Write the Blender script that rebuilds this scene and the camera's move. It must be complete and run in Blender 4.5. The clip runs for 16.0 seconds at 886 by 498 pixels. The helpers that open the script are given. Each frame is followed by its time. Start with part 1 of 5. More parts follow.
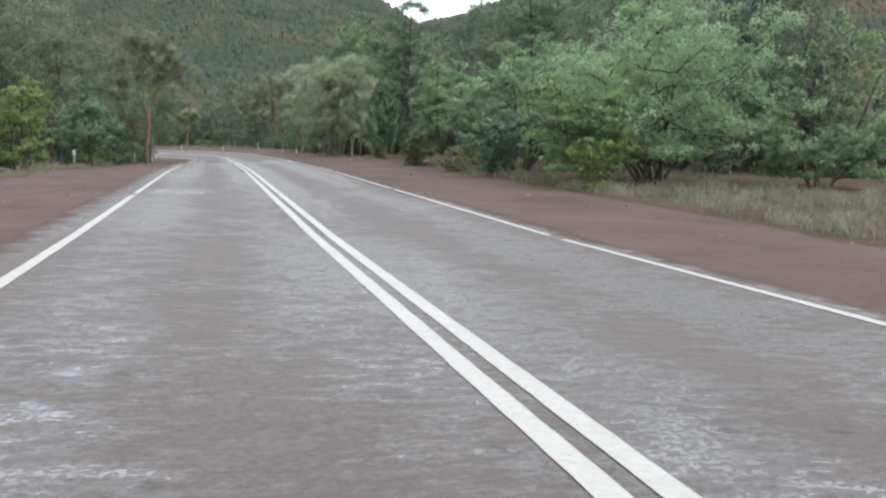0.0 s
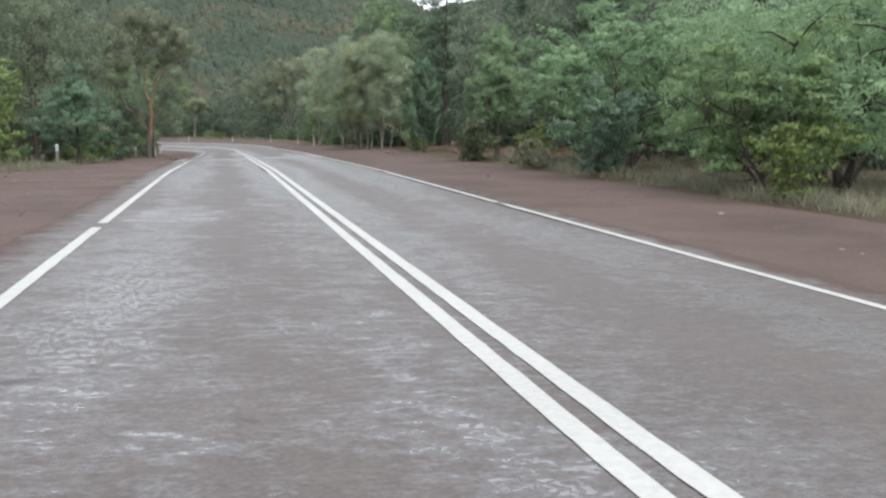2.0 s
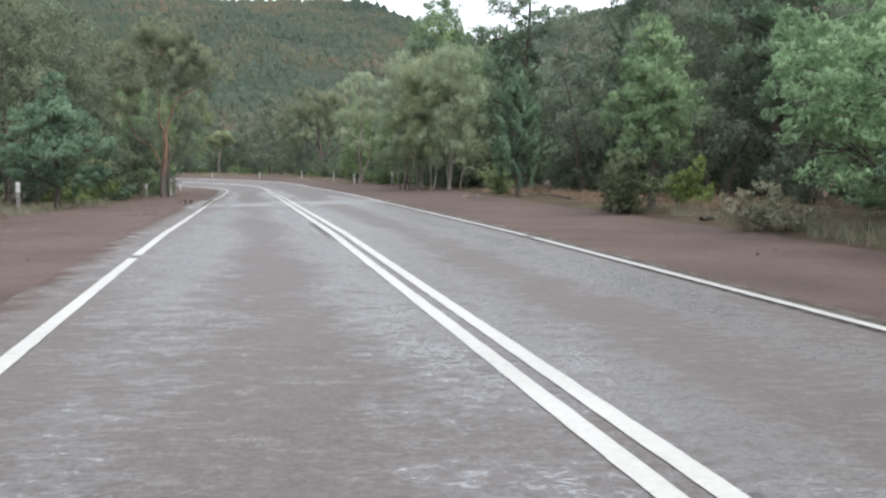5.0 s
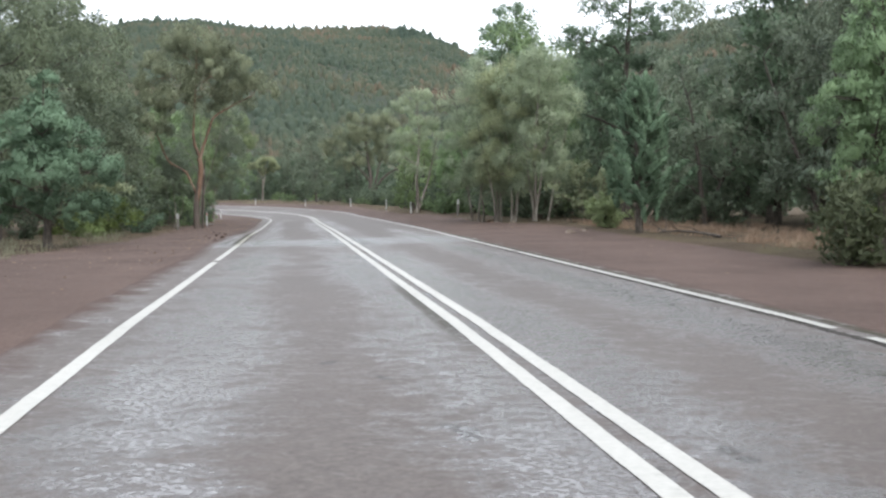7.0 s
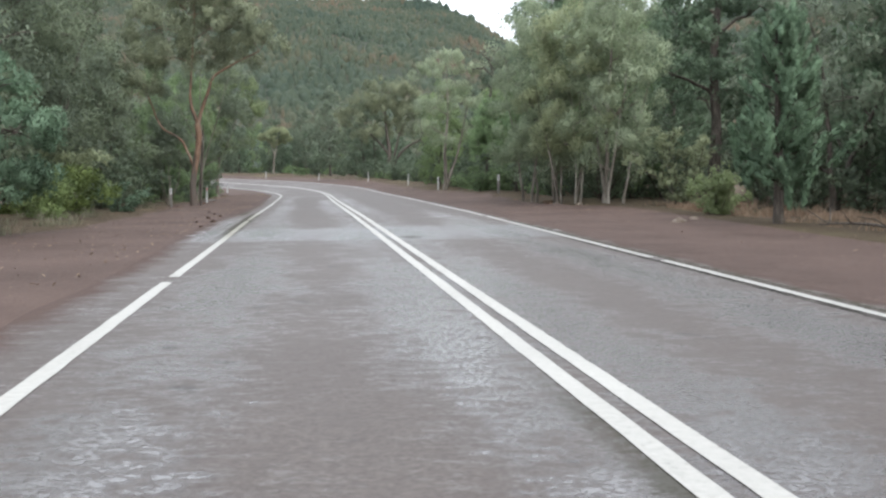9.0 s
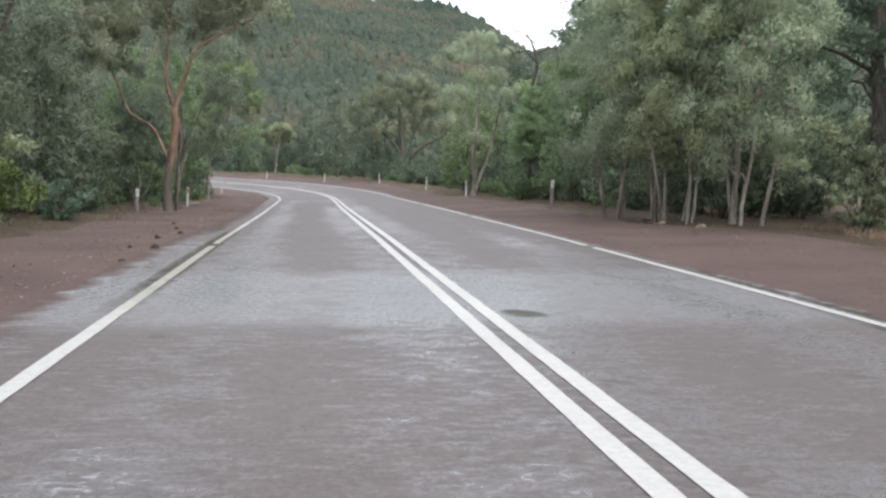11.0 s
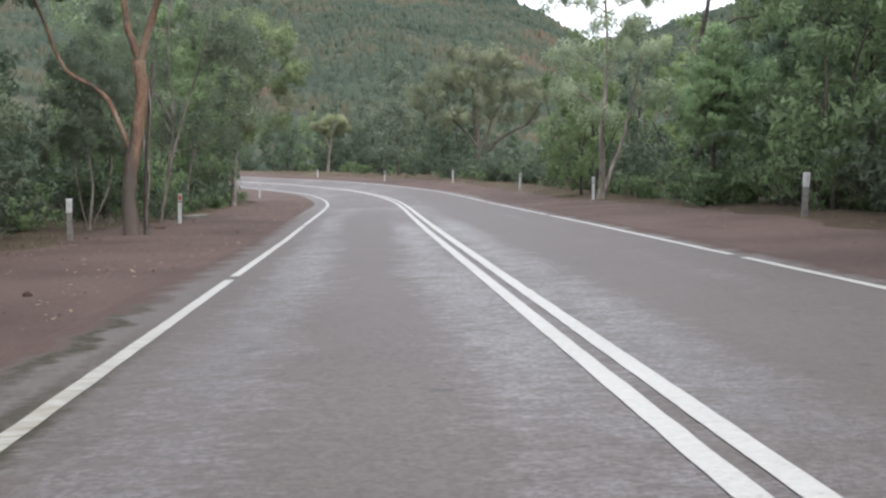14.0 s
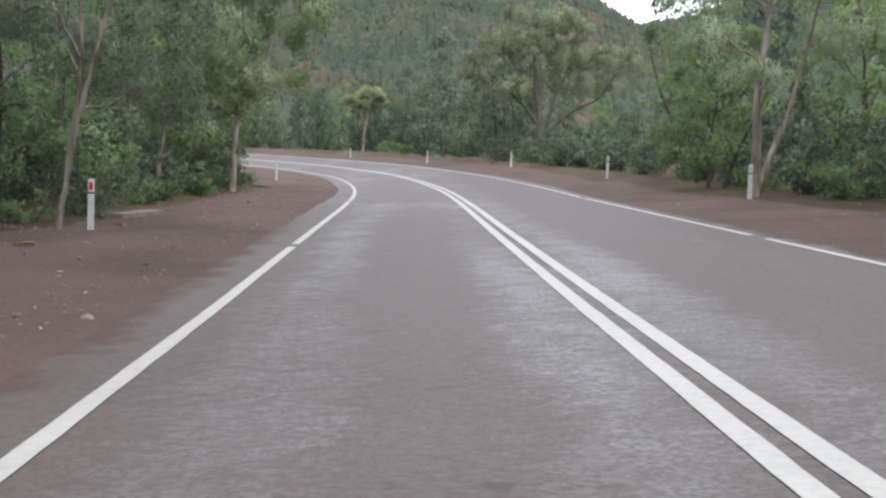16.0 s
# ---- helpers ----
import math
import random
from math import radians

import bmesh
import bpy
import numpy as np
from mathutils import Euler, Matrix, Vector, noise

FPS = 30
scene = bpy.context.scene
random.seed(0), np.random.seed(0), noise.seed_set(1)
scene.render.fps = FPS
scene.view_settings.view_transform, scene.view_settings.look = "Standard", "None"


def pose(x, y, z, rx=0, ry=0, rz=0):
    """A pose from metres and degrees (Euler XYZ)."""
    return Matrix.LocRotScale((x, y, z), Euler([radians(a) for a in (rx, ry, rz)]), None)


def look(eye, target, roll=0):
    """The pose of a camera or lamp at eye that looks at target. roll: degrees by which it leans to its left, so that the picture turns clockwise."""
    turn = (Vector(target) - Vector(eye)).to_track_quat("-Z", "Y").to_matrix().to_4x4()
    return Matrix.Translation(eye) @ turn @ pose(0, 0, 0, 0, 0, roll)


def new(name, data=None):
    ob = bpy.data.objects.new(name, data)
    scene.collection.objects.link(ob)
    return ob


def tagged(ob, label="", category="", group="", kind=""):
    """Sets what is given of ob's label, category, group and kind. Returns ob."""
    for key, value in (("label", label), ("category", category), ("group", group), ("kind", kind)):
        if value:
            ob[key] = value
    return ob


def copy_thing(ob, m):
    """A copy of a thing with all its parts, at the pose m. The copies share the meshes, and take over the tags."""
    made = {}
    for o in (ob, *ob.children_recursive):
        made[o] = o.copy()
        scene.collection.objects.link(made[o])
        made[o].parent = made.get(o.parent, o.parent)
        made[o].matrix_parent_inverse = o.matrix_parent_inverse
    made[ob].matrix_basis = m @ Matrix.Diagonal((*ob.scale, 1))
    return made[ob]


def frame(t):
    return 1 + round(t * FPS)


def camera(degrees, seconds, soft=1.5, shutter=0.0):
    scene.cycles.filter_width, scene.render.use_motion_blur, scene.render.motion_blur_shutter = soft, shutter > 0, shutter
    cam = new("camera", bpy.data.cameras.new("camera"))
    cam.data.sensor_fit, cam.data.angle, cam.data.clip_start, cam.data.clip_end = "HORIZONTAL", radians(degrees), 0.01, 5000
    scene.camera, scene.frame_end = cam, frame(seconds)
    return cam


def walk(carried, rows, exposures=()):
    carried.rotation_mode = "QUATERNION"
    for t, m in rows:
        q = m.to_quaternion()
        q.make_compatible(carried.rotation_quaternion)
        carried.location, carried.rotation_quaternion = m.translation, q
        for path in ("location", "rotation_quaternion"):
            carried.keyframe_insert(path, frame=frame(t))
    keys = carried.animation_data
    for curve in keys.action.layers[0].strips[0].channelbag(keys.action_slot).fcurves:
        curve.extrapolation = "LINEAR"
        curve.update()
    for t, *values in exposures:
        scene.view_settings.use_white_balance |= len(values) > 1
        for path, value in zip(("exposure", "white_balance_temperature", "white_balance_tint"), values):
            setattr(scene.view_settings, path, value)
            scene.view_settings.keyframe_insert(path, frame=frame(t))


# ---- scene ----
# World frame: x across the road (0 = middle of the double line), y along it, z up, metres.
LENS = 48.00
PATH = [
    (0.0, (-1.506, -14.026, 1.141), (0.730, -4.334, 0.112), -0.20),
    (0.5, (-1.558, -11.275, 1.125), (0.716, -1.596, 0.049), -0.28),
    (1.0, (-1.600, -8.621, 1.159), (0.543, 1.079, 0.008), -1.11),
    (1.5, (-1.632, -6.270, 1.197), (0.627, 3.414, 0.138), -1.04),
    (2.0, (-1.652, -4.000, 1.211), (0.498, 5.700, 0.078), -0.64),
    (2.5, (-1.641, -1.567, 1.234), (0.452, 8.149, 0.127), -1.44),
    (3.0, (-1.645, 0.813, 1.236), (0.514, 10.511, 0.103), -1.09),
    (3.5, (-1.683, 3.268, 1.229), (0.277, 13.026, 0.254), -0.75),
    (4.0, (-1.732, 5.925, 1.228), (0.412, 15.640, 0.219), -0.85),
    (4.5, (-1.735, 7.961, 1.250), (0.299, 17.684, 0.100), -1.13),
    (5.0, (-1.773, 10.403, 1.281), (0.169, 20.183, 0.522), -0.10),
    (5.2, (-1.791, 11.428, 1.272), (-0.155, 21.271, 0.605), 0.17),
    (7.3, (-1.745, 21.043, 1.337), (-0.282, 30.924, 0.854), -0.01),
    (7.5, (-1.761, 21.728, 1.335), (-0.464, 31.625, 0.727), 0.01),
    (8.0, (-1.758, 23.875, 1.336), (-0.551, 33.789, 0.817), 0.61),
    (8.5, (-1.725, 26.314, 1.342), (-0.458, 36.214, 0.726), 0.22),
    (9.0, (-1.707, 28.773, 1.348), (-0.311, 38.648, 0.612), 0.58),
    (9.2, (-1.691, 29.697, 1.349), (-0.192, 39.563, 0.703), 0.35),
    (11.3, (-1.578, 41.394, 1.333), (-0.298, 51.284, 0.591), 2.29),
    (11.5, (-1.581, 42.497, 1.322), (-0.524, 52.403, 0.458), 1.71),
    (12.0, (-1.563, 45.440, 1.322), (-0.849, 55.374, 0.421), 0.47),
    (12.5, (-1.563, 48.416, 1.323), (-1.039, 58.375, 0.591), -0.17),
    (13.0, (-1.557, 51.529, 1.280), (-0.945, 61.489, 0.633), 0.42),
    (13.5, (-1.559, 54.535, 1.275), (-0.889, 64.484, 0.517), 0.55),
    (14.0, (-1.577, 57.690, 1.243), (-0.788, 67.631, 0.501), 0.90),
    (14.5, (-1.613, 60.813, 1.248), (-0.875, 70.751, 0.421), 2.02),
    (15.0, (-1.637, 64.069, 1.234), (-0.809, 73.996, 0.357), 2.04),
    (15.5, (-1.664, 67.458, 1.184), (-0.849, 77.380, 0.249), 2.47),
    (16.0, (-1.678, 70.970, 1.170), (-1.246, 80.918, 0.245), 2.12),
]
cam = camera(LENS, 16.0, soft=2.35, shutter=0.0)
TONE = [(0.0, 1.08, 6500, 10), (2.0, 1.13, 6500, 10), (4.5, 1.22, 6500, 10), (9.0, 1.24, 6500, 10), (11.5, 1.24, 6490, 13), (16.0, 1.24, 6470, 13)]
walk(cam, [(t, look(eye, aim, roll)) for t, eye, aim, roll in PATH], TONE)

# ---- sky and light: a bright overcast, rain just gone ----
world = bpy.data.worlds.new("overcast_sky")
scene.world = world
world.use_nodes = True
wn, wl = world.node_tree.nodes, world.node_tree.links
wn.clear()
sky = wn.new("ShaderNodeTexSky")
sky.sky_type = "NISHITA"
sky.sun_disc = False
sky.sun_elevation, sky.sun_rotation = radians(52), radians(150)
sky.air_density, sky.dust_density, sky.ozone_density = 1.0, 2.0, 1.0
grey = wn.new("ShaderNodeHueSaturation")
grey.inputs["Saturation"].default_value = 0.15
cloud = wn.new("ShaderNodeMix")
cloud.data_type = "RGBA"
cloud.inputs[0].default_value = 0.75
cloud.inputs[7].default_value = (5.7, 6.2, 6.85, 1)
back = wn.new("ShaderNodeBackground")
back.inputs["Strength"].default_value = 0.15
wout = wn.new("ShaderNodeOutputWorld")
wl.new(sky.outputs[0], grey.inputs["Color"])
wl.new(grey.outputs[0], cloud.inputs[6])
wl.new(cloud.outputs[2], back.inputs["Color"])
wl.new(back.outputs[0], wout.inputs["Surface"])

sun = new("sun", bpy.data.lights.new("sun", "SUN"))
sun.data.energy, sun.data.angle, sun.data.color = 0.6, radians(45), (1.0, 0.97, 0.93)
sun.matrix_world = look((0, 0, 60), (-22, 38, 0))


# ---- materials ----
def mat(name, rough=0.8, spec=0.3):
    m = bpy.data.materials.new(name)
    m.use_nodes = True
    b = m.node_tree.nodes["Principled BSDF"]
    b.inputs["Roughness"].default_value = rough
    b.inputs["Specular IOR Level"].default_value = spec
    return m, m.node_tree.nodes, m.node_tree.links, b


def noise_tex(n, l, scale, detail=4.0, rough=0.6, vec=None, dist=0.0):
    t = n.new("ShaderNodeTexNoise")
    t.inputs["Scale"].default_value = scale
    t.inputs["Detail"].default_value = detail
    t.inputs["Roughness"].default_value = rough
    t.inputs["Distortion"].default_value = dist
    if vec is not None:
        l.new(vec, t.inputs["Vector"])
    return t.outputs["Fac"]


def ramp(n, l, fac, *stops):
    r = n.new("ShaderNodeValToRGB")
    e = r.color_ramp.elements
    while len(e) < len(stops):
        e.new(0.5)
    for k, (p, c) in zip(e, stops):
        k.position = p
        k.color = (*c, 1) if len(c) == 3 else c
    l.new(fac, r.inputs["Fac"])
    return r.outputs["Color"]


def grey_ramp(n, l, fac, p0, v0, p1, v1):
    m = n.new("ShaderNodeMapRange")
    for key, value in (("From Min", p0), ("To Min", v0), ("From Max", p1), ("To Max", v1)):
        m.inputs[key].default_value = value
    l.new(fac, m.inputs["Value"])
    return m.outputs["Result"]


def mix(n, l, fac, a, b, mode="MIX"):
    m = n.new("ShaderNodeMix")
    m.data_type, m.blend_type = "RGBA", mode
    for sock, v in ((0, fac), (6, a), (7, b)):
        if hasattr(v, "is_output"):
            l.new(v, m.inputs[sock])
        elif isinstance(v, tuple):
            m.inputs[sock].default_value = (*v, 1)
        else:
            m.inputs[sock].default_value = v
    return m.outputs[2]


def maths(n, l, op, a, b=0.0):
    m = n.new("ShaderNodeMath")
    m.operation = op
    for k, v in enumerate((a, b)):
        if hasattr(v, "is_output"):
            l.new(v, m.inputs[k])
        else:
            m.inputs[k].default_value = v
    return m.outputs[0]


def place(n, l, sx=1.0, sy=1.0, sz=1.0):
    c = n.new("ShaderNodeTexCoord")
    m = n.new("ShaderNodeMapping")
    m.inputs["Scale"].default_value = (sx, sy, sz)
    l.new(c.outputs["Object"], m.inputs["Vector"])
    return m.outputs["Vector"]


def bump(n, l, b, height, strength, dist):
    k = n.new("ShaderNodeBump")
    k.inputs["Strength"].default_value, k.inputs["Distance"].default_value = strength, dist
    l.new(height, k.inputs["Height"])
    l.new(k.outputs["Normal"], b.inputs["Normal"])


def asphalt_mat():
    """Damp chip-seal: brown-grey and grainy, with a film of water in flecks, its pale sheen painted in."""
    m, n, l, b = mat("damp_chipseal", 0.5, 0.4)
    v = place(n, l)
    sep = n.new("ShaderNodeSeparateXYZ")
    l.new(v, sep.inputs[0])

    def band(axis, a0, a1, b0, b1):
        return maths(n, l, "MULTIPLY", grey_ramp(n, l, sep.outputs[axis], a0, 0.0, a1, 1.0), grey_ramp(n, l, sep.outputs[axis], b0, 1.0, b1, 0.0))

    base = ramp(n, l, noise_tex(n, l, 0.5, 5, 0.6, v), (0.3, (0.058, 0.043, 0.037)), (0.7, (0.090, 0.070, 0.061)))
    grit = noise_tex(n, l, 70, 3, 0.75, v)
    mid = noise_tex(n, l, 9, 4, 0.7, v)
    chip = noise_tex(n, l, 27, 2, 0.55, v)
    col = mix(n, l, 0.38, base, ramp(n, l, grit, (0.33, (0.030, 0.022, 0.019)), (0.7, (0.186, 0.156, 0.140))))
    col = mix(n, l, 0.28, col, ramp(n, l, mid, (0.35, (0.045, 0.034, 0.029)), (0.68, (0.150, 0.124, 0.112))))
    col = mix(n, l, 0.2, col, ramp(n, l, chip, (0.4, (0.036, 0.027, 0.023)), (0.62, (0.168, 0.142, 0.128))))
    # water in flecks and sheets, mostly in bands along the lanes; its pale sheen is painted
    blot = noise_tex(n, l, 1.3, 8, 0.72, v, 0.3)
    fleck = noise_tex(n, l, 7.0, 6, 0.78, place(n, l, 0.7, 1.3, 1))
    broad = noise_tex(n, l, 0.16, 3, 0.5, place(n, l, 2.0, 0.6, 1))
    ragged = maths(n, l, "ADD", sep.outputs["X"], maths(n, l, "MULTIPLY", maths(n, l, "SUBTRACT", noise_tex(n, l, 1.6, 5, 0.6, v), 0.5), 0.9))

    frayed = maths(n, l, "ADD", sep.outputs["X"], maths(n, l, "MULTIPLY", maths(n, l, "SUBTRACT", fleck, 0.5), 0.4))

    def along(a0, a1, b0, b1, line=ragged):
        return maths(n, l, "MULTIPLY", grey_ramp(n, l, line, a0, 0.0, a1, 1.0), grey_ramp(n, l, line, b0, 1.0, b1, 0.0))

    def blob(x, y, rx, ry):
        d = maths(n, l, "POWER", maths(n, l, "DIVIDE", maths(n, l, "SUBTRACT", sep.outputs["X"], x), rx), 2.0)
        e = maths(n, l, "POWER", maths(n, l, "DIVIDE", maths(n, l, "SUBTRACT", sep.outputs["Y"], y), ry), 2.0)
        far = maths(n, l, "ADD", maths(n, l, "ADD", d, e), maths(n, l, "MULTIPLY", maths(n, l, "SUBTRACT", blot, 0.5), 7.0))
        return grey_ramp(n, l, far, 0.1, 1.0, 1.0, 0.0)

    side = maths(n, l, "SUBTRACT", maths(n, l, "ABSOLUTE", sep.outputs["X"]), 0.5)
    lanes = maths(n, l, "COSINE", maths(n, l, "MULTIPLY", side, 3.14))
    wet_sheen = maths(n, l, "ADD", maths(n, l, "MULTIPLY", blot, 0.4), maths(n, l, "MULTIPLY", fleck, 0.6))
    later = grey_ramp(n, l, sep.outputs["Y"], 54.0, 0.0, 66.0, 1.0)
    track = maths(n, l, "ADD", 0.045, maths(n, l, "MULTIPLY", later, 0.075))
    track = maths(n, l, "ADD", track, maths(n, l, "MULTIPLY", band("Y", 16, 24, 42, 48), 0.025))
    wet_sheen = maths(n, l, "ADD", wet_sheen, maths(n, l, "MULTIPLY", maths(n, l, "MULTIPLY", lanes, grey_ramp(n, l, sep.outputs["Y"], 84.0, 1.0, 100.0, 0.0)), track))
    wet_sheen = maths(n, l, "SUBTRACT", wet_sheen, maths(n, l, "MULTIPLY", maths(n, l, "MULTIPLY", later, grey_ramp(n, l, sep.outputs["X"], 1.0, 0.0, 1.9, 1.0)), 0.14))
    wet_sheen = maths(n, l, "SUBTRACT", wet_sheen, maths(n, l, "MULTIPLY", later, 0.03))
    wet_sheen = maths(n, l, "ADD", wet_sheen, maths(n, l, "MULTIPLY", maths(n, l, "SUBTRACT", broad, 0.5), 0.36))
    wet_sheen = maths(n, l, "ADD", wet_sheen, maths(n, l, "MULTIPLY", band("Y", 15, 22, 40, 46), maths(n, l, "ADD", 0.02, grey_ramp(n, l, sep.outputs["X"], 1.6, 0.0, 2.6, 0.04))))
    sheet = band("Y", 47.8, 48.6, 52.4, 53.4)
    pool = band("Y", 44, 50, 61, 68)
    wet_sheen = maths(n, l, "ADD", wet_sheen, maths(n, l, "MULTIPLY", sheet, 0.05))
    wet_sheen = maths(n, l, "ADD", wet_sheen, maths(n, l, "MULTIPLY", maths(n, l, "MULTIPLY", pool, along(-4.9, -4.2, -3.5, -3.4)), 0.09))
    # a paler band across the road
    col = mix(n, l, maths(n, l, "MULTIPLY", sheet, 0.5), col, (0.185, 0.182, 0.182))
    wet_sheen = maths(n, l, "MAXIMUM", maths(n, l, "MULTIPLY", grey_ramp(n, l, wet_sheen, 0.46, 0.0, 0.66, 1.0), 0.9), maths(n, l, "MULTIPLY", grey_ramp(n, l, wet_sheen, 0.50, 0.0, 0.58, 1.0), maths(n, l, "SUBTRACT", 1.0, maths(n, l, "MULTIPLY", later, 0.6))))
    wet_sheen = maths(n, l, "MAXIMUM", wet_sheen, maths(n, l, "MULTIPLY", blob(-2.4, 11.9, 0.85, 1.7), 0.75))
    wet_sheen = maths(n, l, "MULTIPLY", wet_sheen, grey_ramp(n, l, sep.outputs["Y"], 54.0, 1.0, 66.0, 0.7))
    wet_sheen = maths(n, l, "MULTIPLY", wet_sheen, grey_ramp(n, l, chip, 0.38, 0.4, 0.54, 1.0))
    # sky sheen of the water, put into the base colour as pale blue-grey
    col = mix(n, l, maths(n, l, "MULTIPLY", wet_sheen, 0.36), col, (0.208, 0.212, 0.224))
    # red dirt washed over both edges in ragged tongues
    left_edge = maths(n, l, "ADD", ragged, maths(n, l, "MULTIPLY", pool, 0.2))
    dust = maths(n, l, "MAXIMUM", grey_ramp(n, l, left_edge, -3.62, 0.0, -4.0, 1.0), grey_ramp(n, l, ragged, HALF_R + 0.12, 0.0, HALF_R + 0.4, 1.0))
    dust = maths(n, l, "MULTIPLY", dust, grey_ramp(n, l, sep.outputs["Y"], 84.0, 1.0, 96.0, 0.0))
    col = mix(n, l, dust, col, ramp(n, l, grit, (0.35, (0.050, 0.034, 0.029)), (0.68, (0.128, 0.087, 0.074))))
    # moss beside the worn edge line and along the middle, a dark strip at the far edge
    moss = maths(n, l, "MULTIPLY", band("Y", 48.5, 51.5, 62.5, 67), along(-3.56, -3.47, -3.22, -3.12, frayed))
    moss = maths(n, l, "MAXIMUM", moss, maths(n, l, "MULTIPLY", band("Y", 27.5, 29.5, 33.5, 35.5), maths(n, l, "MULTIPLY", along(-0.38, -0.28, -0.14, -0.06, frayed), 0.75)))
    # dark strip just outside the far edge line, in the moss colour
    moss = maths(n, l, "MAXIMUM", moss, maths(n, l, "MULTIPLY", band("Y", 10, 14, 52, 56), along(3.68, 3.72, 3.80, 3.88, frayed)))
    moss = maths(n, l, "MAXIMUM", moss, maths(n, l, "MULTIPLY", band("Y", 63, 64.5, 67.5, 69), along(-3.98, -3.88, -3.78, -3.68)))
    moss = maths(n, l, "MULTIPLY", moss, grey_ramp(n, l, maths(n, l, "ADD", maths(n, l, "MULTIPLY", mid, 0.5), maths(n, l, "MULTIPLY", blot, 0.5)), 0.38, 0.2, 0.52, 0.95))
    # dark oval spot near the double line
    moss = maths(n, l, "MAXIMUM", moss, maths(n, l, "MULTIPLY", blob(0.42, 48.85, 0.26, 0.24), 0.8))
    col = mix(n, l, moss, col, (0.044, 0.041, 0.027))
    # the broken joint beside the far edge line
    joint = maths(n, l, "MULTIPLY", band("Y", 6, 12, 46, 50), along(3.37, 3.41, 3.485, 3.52, frayed))
    moss = maths(n, l, "MAXIMUM", moss, maths(n, l, "MULTIPLY", joint, grey_ramp(n, l, blot, 0.40, 0.45, 0.5, 0.95)))
    col = mix(n, l, maths(n, l, "MULTIPLY", joint, grey_ramp(n, l, blot, 0.40, 0.45, 0.5, 0.95)), col, (0.020, 0.018, 0.014))
    spot = noise_tex(n, l, 3.1, 1, 0.4, v)
    col = mix(n, l, maths(n, l, "MULTIPLY", grey_ramp(n, l, spot, 0.74, 0.0, 0.78, 0.55), band("X", -3.2, -3.0, 3.0, 3.4)), col, (0.021, 0.019, 0.018))
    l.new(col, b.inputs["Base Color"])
    shine = maths(n, l, "MULTIPLY", wet_sheen, maths(n, l, "SUBTRACT", 1.0, maths(n, l, "MAXIMUM", moss, dust)))
    dry = maths(n, l, "MAXIMUM", moss, dust)
    l.new(maths(n, l, "ADD", grey_ramp(n, l, shine, 0.0, 0.6, 1.0, 0.17), maths(n, l, "MULTIPLY", dry, 0.3)), b.inputs["Roughness"])
    l.new(grey_ramp(n, l, dry, 0.0, 0.4, 1.0, 0.15), b.inputs["Specular IOR Level"])
    h = maths(n, l, "MULTIPLY", maths(n, l, "SUBTRACT", 1.1, shine), maths(n, l, "ADD", grit, mid))
    bump(n, l, b, h, 0.36, 0.012)
    return m


def paint_mat():
    m, n, l, b = mat("worn_white_line_paint", 0.55, 0.4)
    v = place(n, l)
    wear = noise_tex(n, l, 17, 6, 0.8, v)
    broad = noise_tex(n, l, 0.5, 3, 0.5, v)
    f = maths(n, l, "ADD", wear, maths(n, l, "MULTIPLY", broad, 0.35))
    l.new(ramp(n, l, f, (0.40, (0.160, 0.146, 0.130)), (0.56, (0.362, 0.348, 0.320)), (0.85, (0.455, 0.440, 0.408))), b.inputs["Base Color"])
    base = b.inputs["Base Color"].links[0].from_socket
    sep = n.new("ShaderNodeSeparateXYZ")
    l.new(v, sep.inputs[0])
    old = maths(n, l, "MULTIPLY", grey_ramp(n, l, sep.outputs["Y"], 47.5, 0.0, 51, 1.0), grey_ramp(n, l, sep.outputs["Y"], 62, 1.0, 68, 0.0))
    old = maths(n, l, "MULTIPLY", old, grey_ramp(n, l, sep.outputs["X"], -2.8, 0.0, -3.0, 1.0))
    old = maths(n, l, "MULTIPLY", old, grey_ramp(n, l, noise_tex(n, l, 5, 5, 0.75, place(n, l, 0.6, 3.0, 1)), 0.36, 0.1, 0.58, 0.95))
    col = mix(n, l, old, base, (0.185, 0.167, 0.110))
    crack = grey_ramp(n, l, noise_tex(n, l, 4.2, 3, 0.6, place(n, l, 0.5, 1.6, 1), 0.3), 0.60, 0.0, 0.64, 0.85)
    near = maths(n, l, "MULTIPLY", grey_ramp(n, l, sep.outputs["Y"], 47.5, 0.0, 51, 1.0), maths(n, l, "MULTIPLY", grey_ramp(n, l, sep.outputs["Y"], 60, 1.0, 66, 0.0), grey_ramp(n, l, sep.outputs["X"], -2.8, 0.0, -3.0, 1.0)))
    l.new(mix(n, l, maths(n, l, "MULTIPLY", crack, near), col, (0.06, 0.055, 0.038)), b.inputs["Base Color"])
    bump(n, l, b, noise_tex(n, l, 80, 3, 0.7, v), 0.3, 0.006)
    return m


def dirt_mat():
    m, n, l, b = mat("red_brown_gravel_dirt", 0.85, 0.2)
    v = place(n, l)
    base = ramp(n, l, noise_tex(n, l, 0.35, 6, 0.62, v), (0.32, (0.052, 0.036, 0.031)), (0.5, (0.094, 0.064, 0.055)), (0.7, (0.130, 0.089, 0.075)))
    fine = noise_tex(n, l, 26, 5, 0.75, v)
    col = mix(n, l, 0.4, base, ramp(n, l, fine, (0.35, (0.035, 0.023, 0.020)), (0.7, (0.213, 0.142, 0.114))))
    l.new(col, b.inputs["Base Color"])
    bump(n, l, b, fine, 0.7, 0.03)
    return m


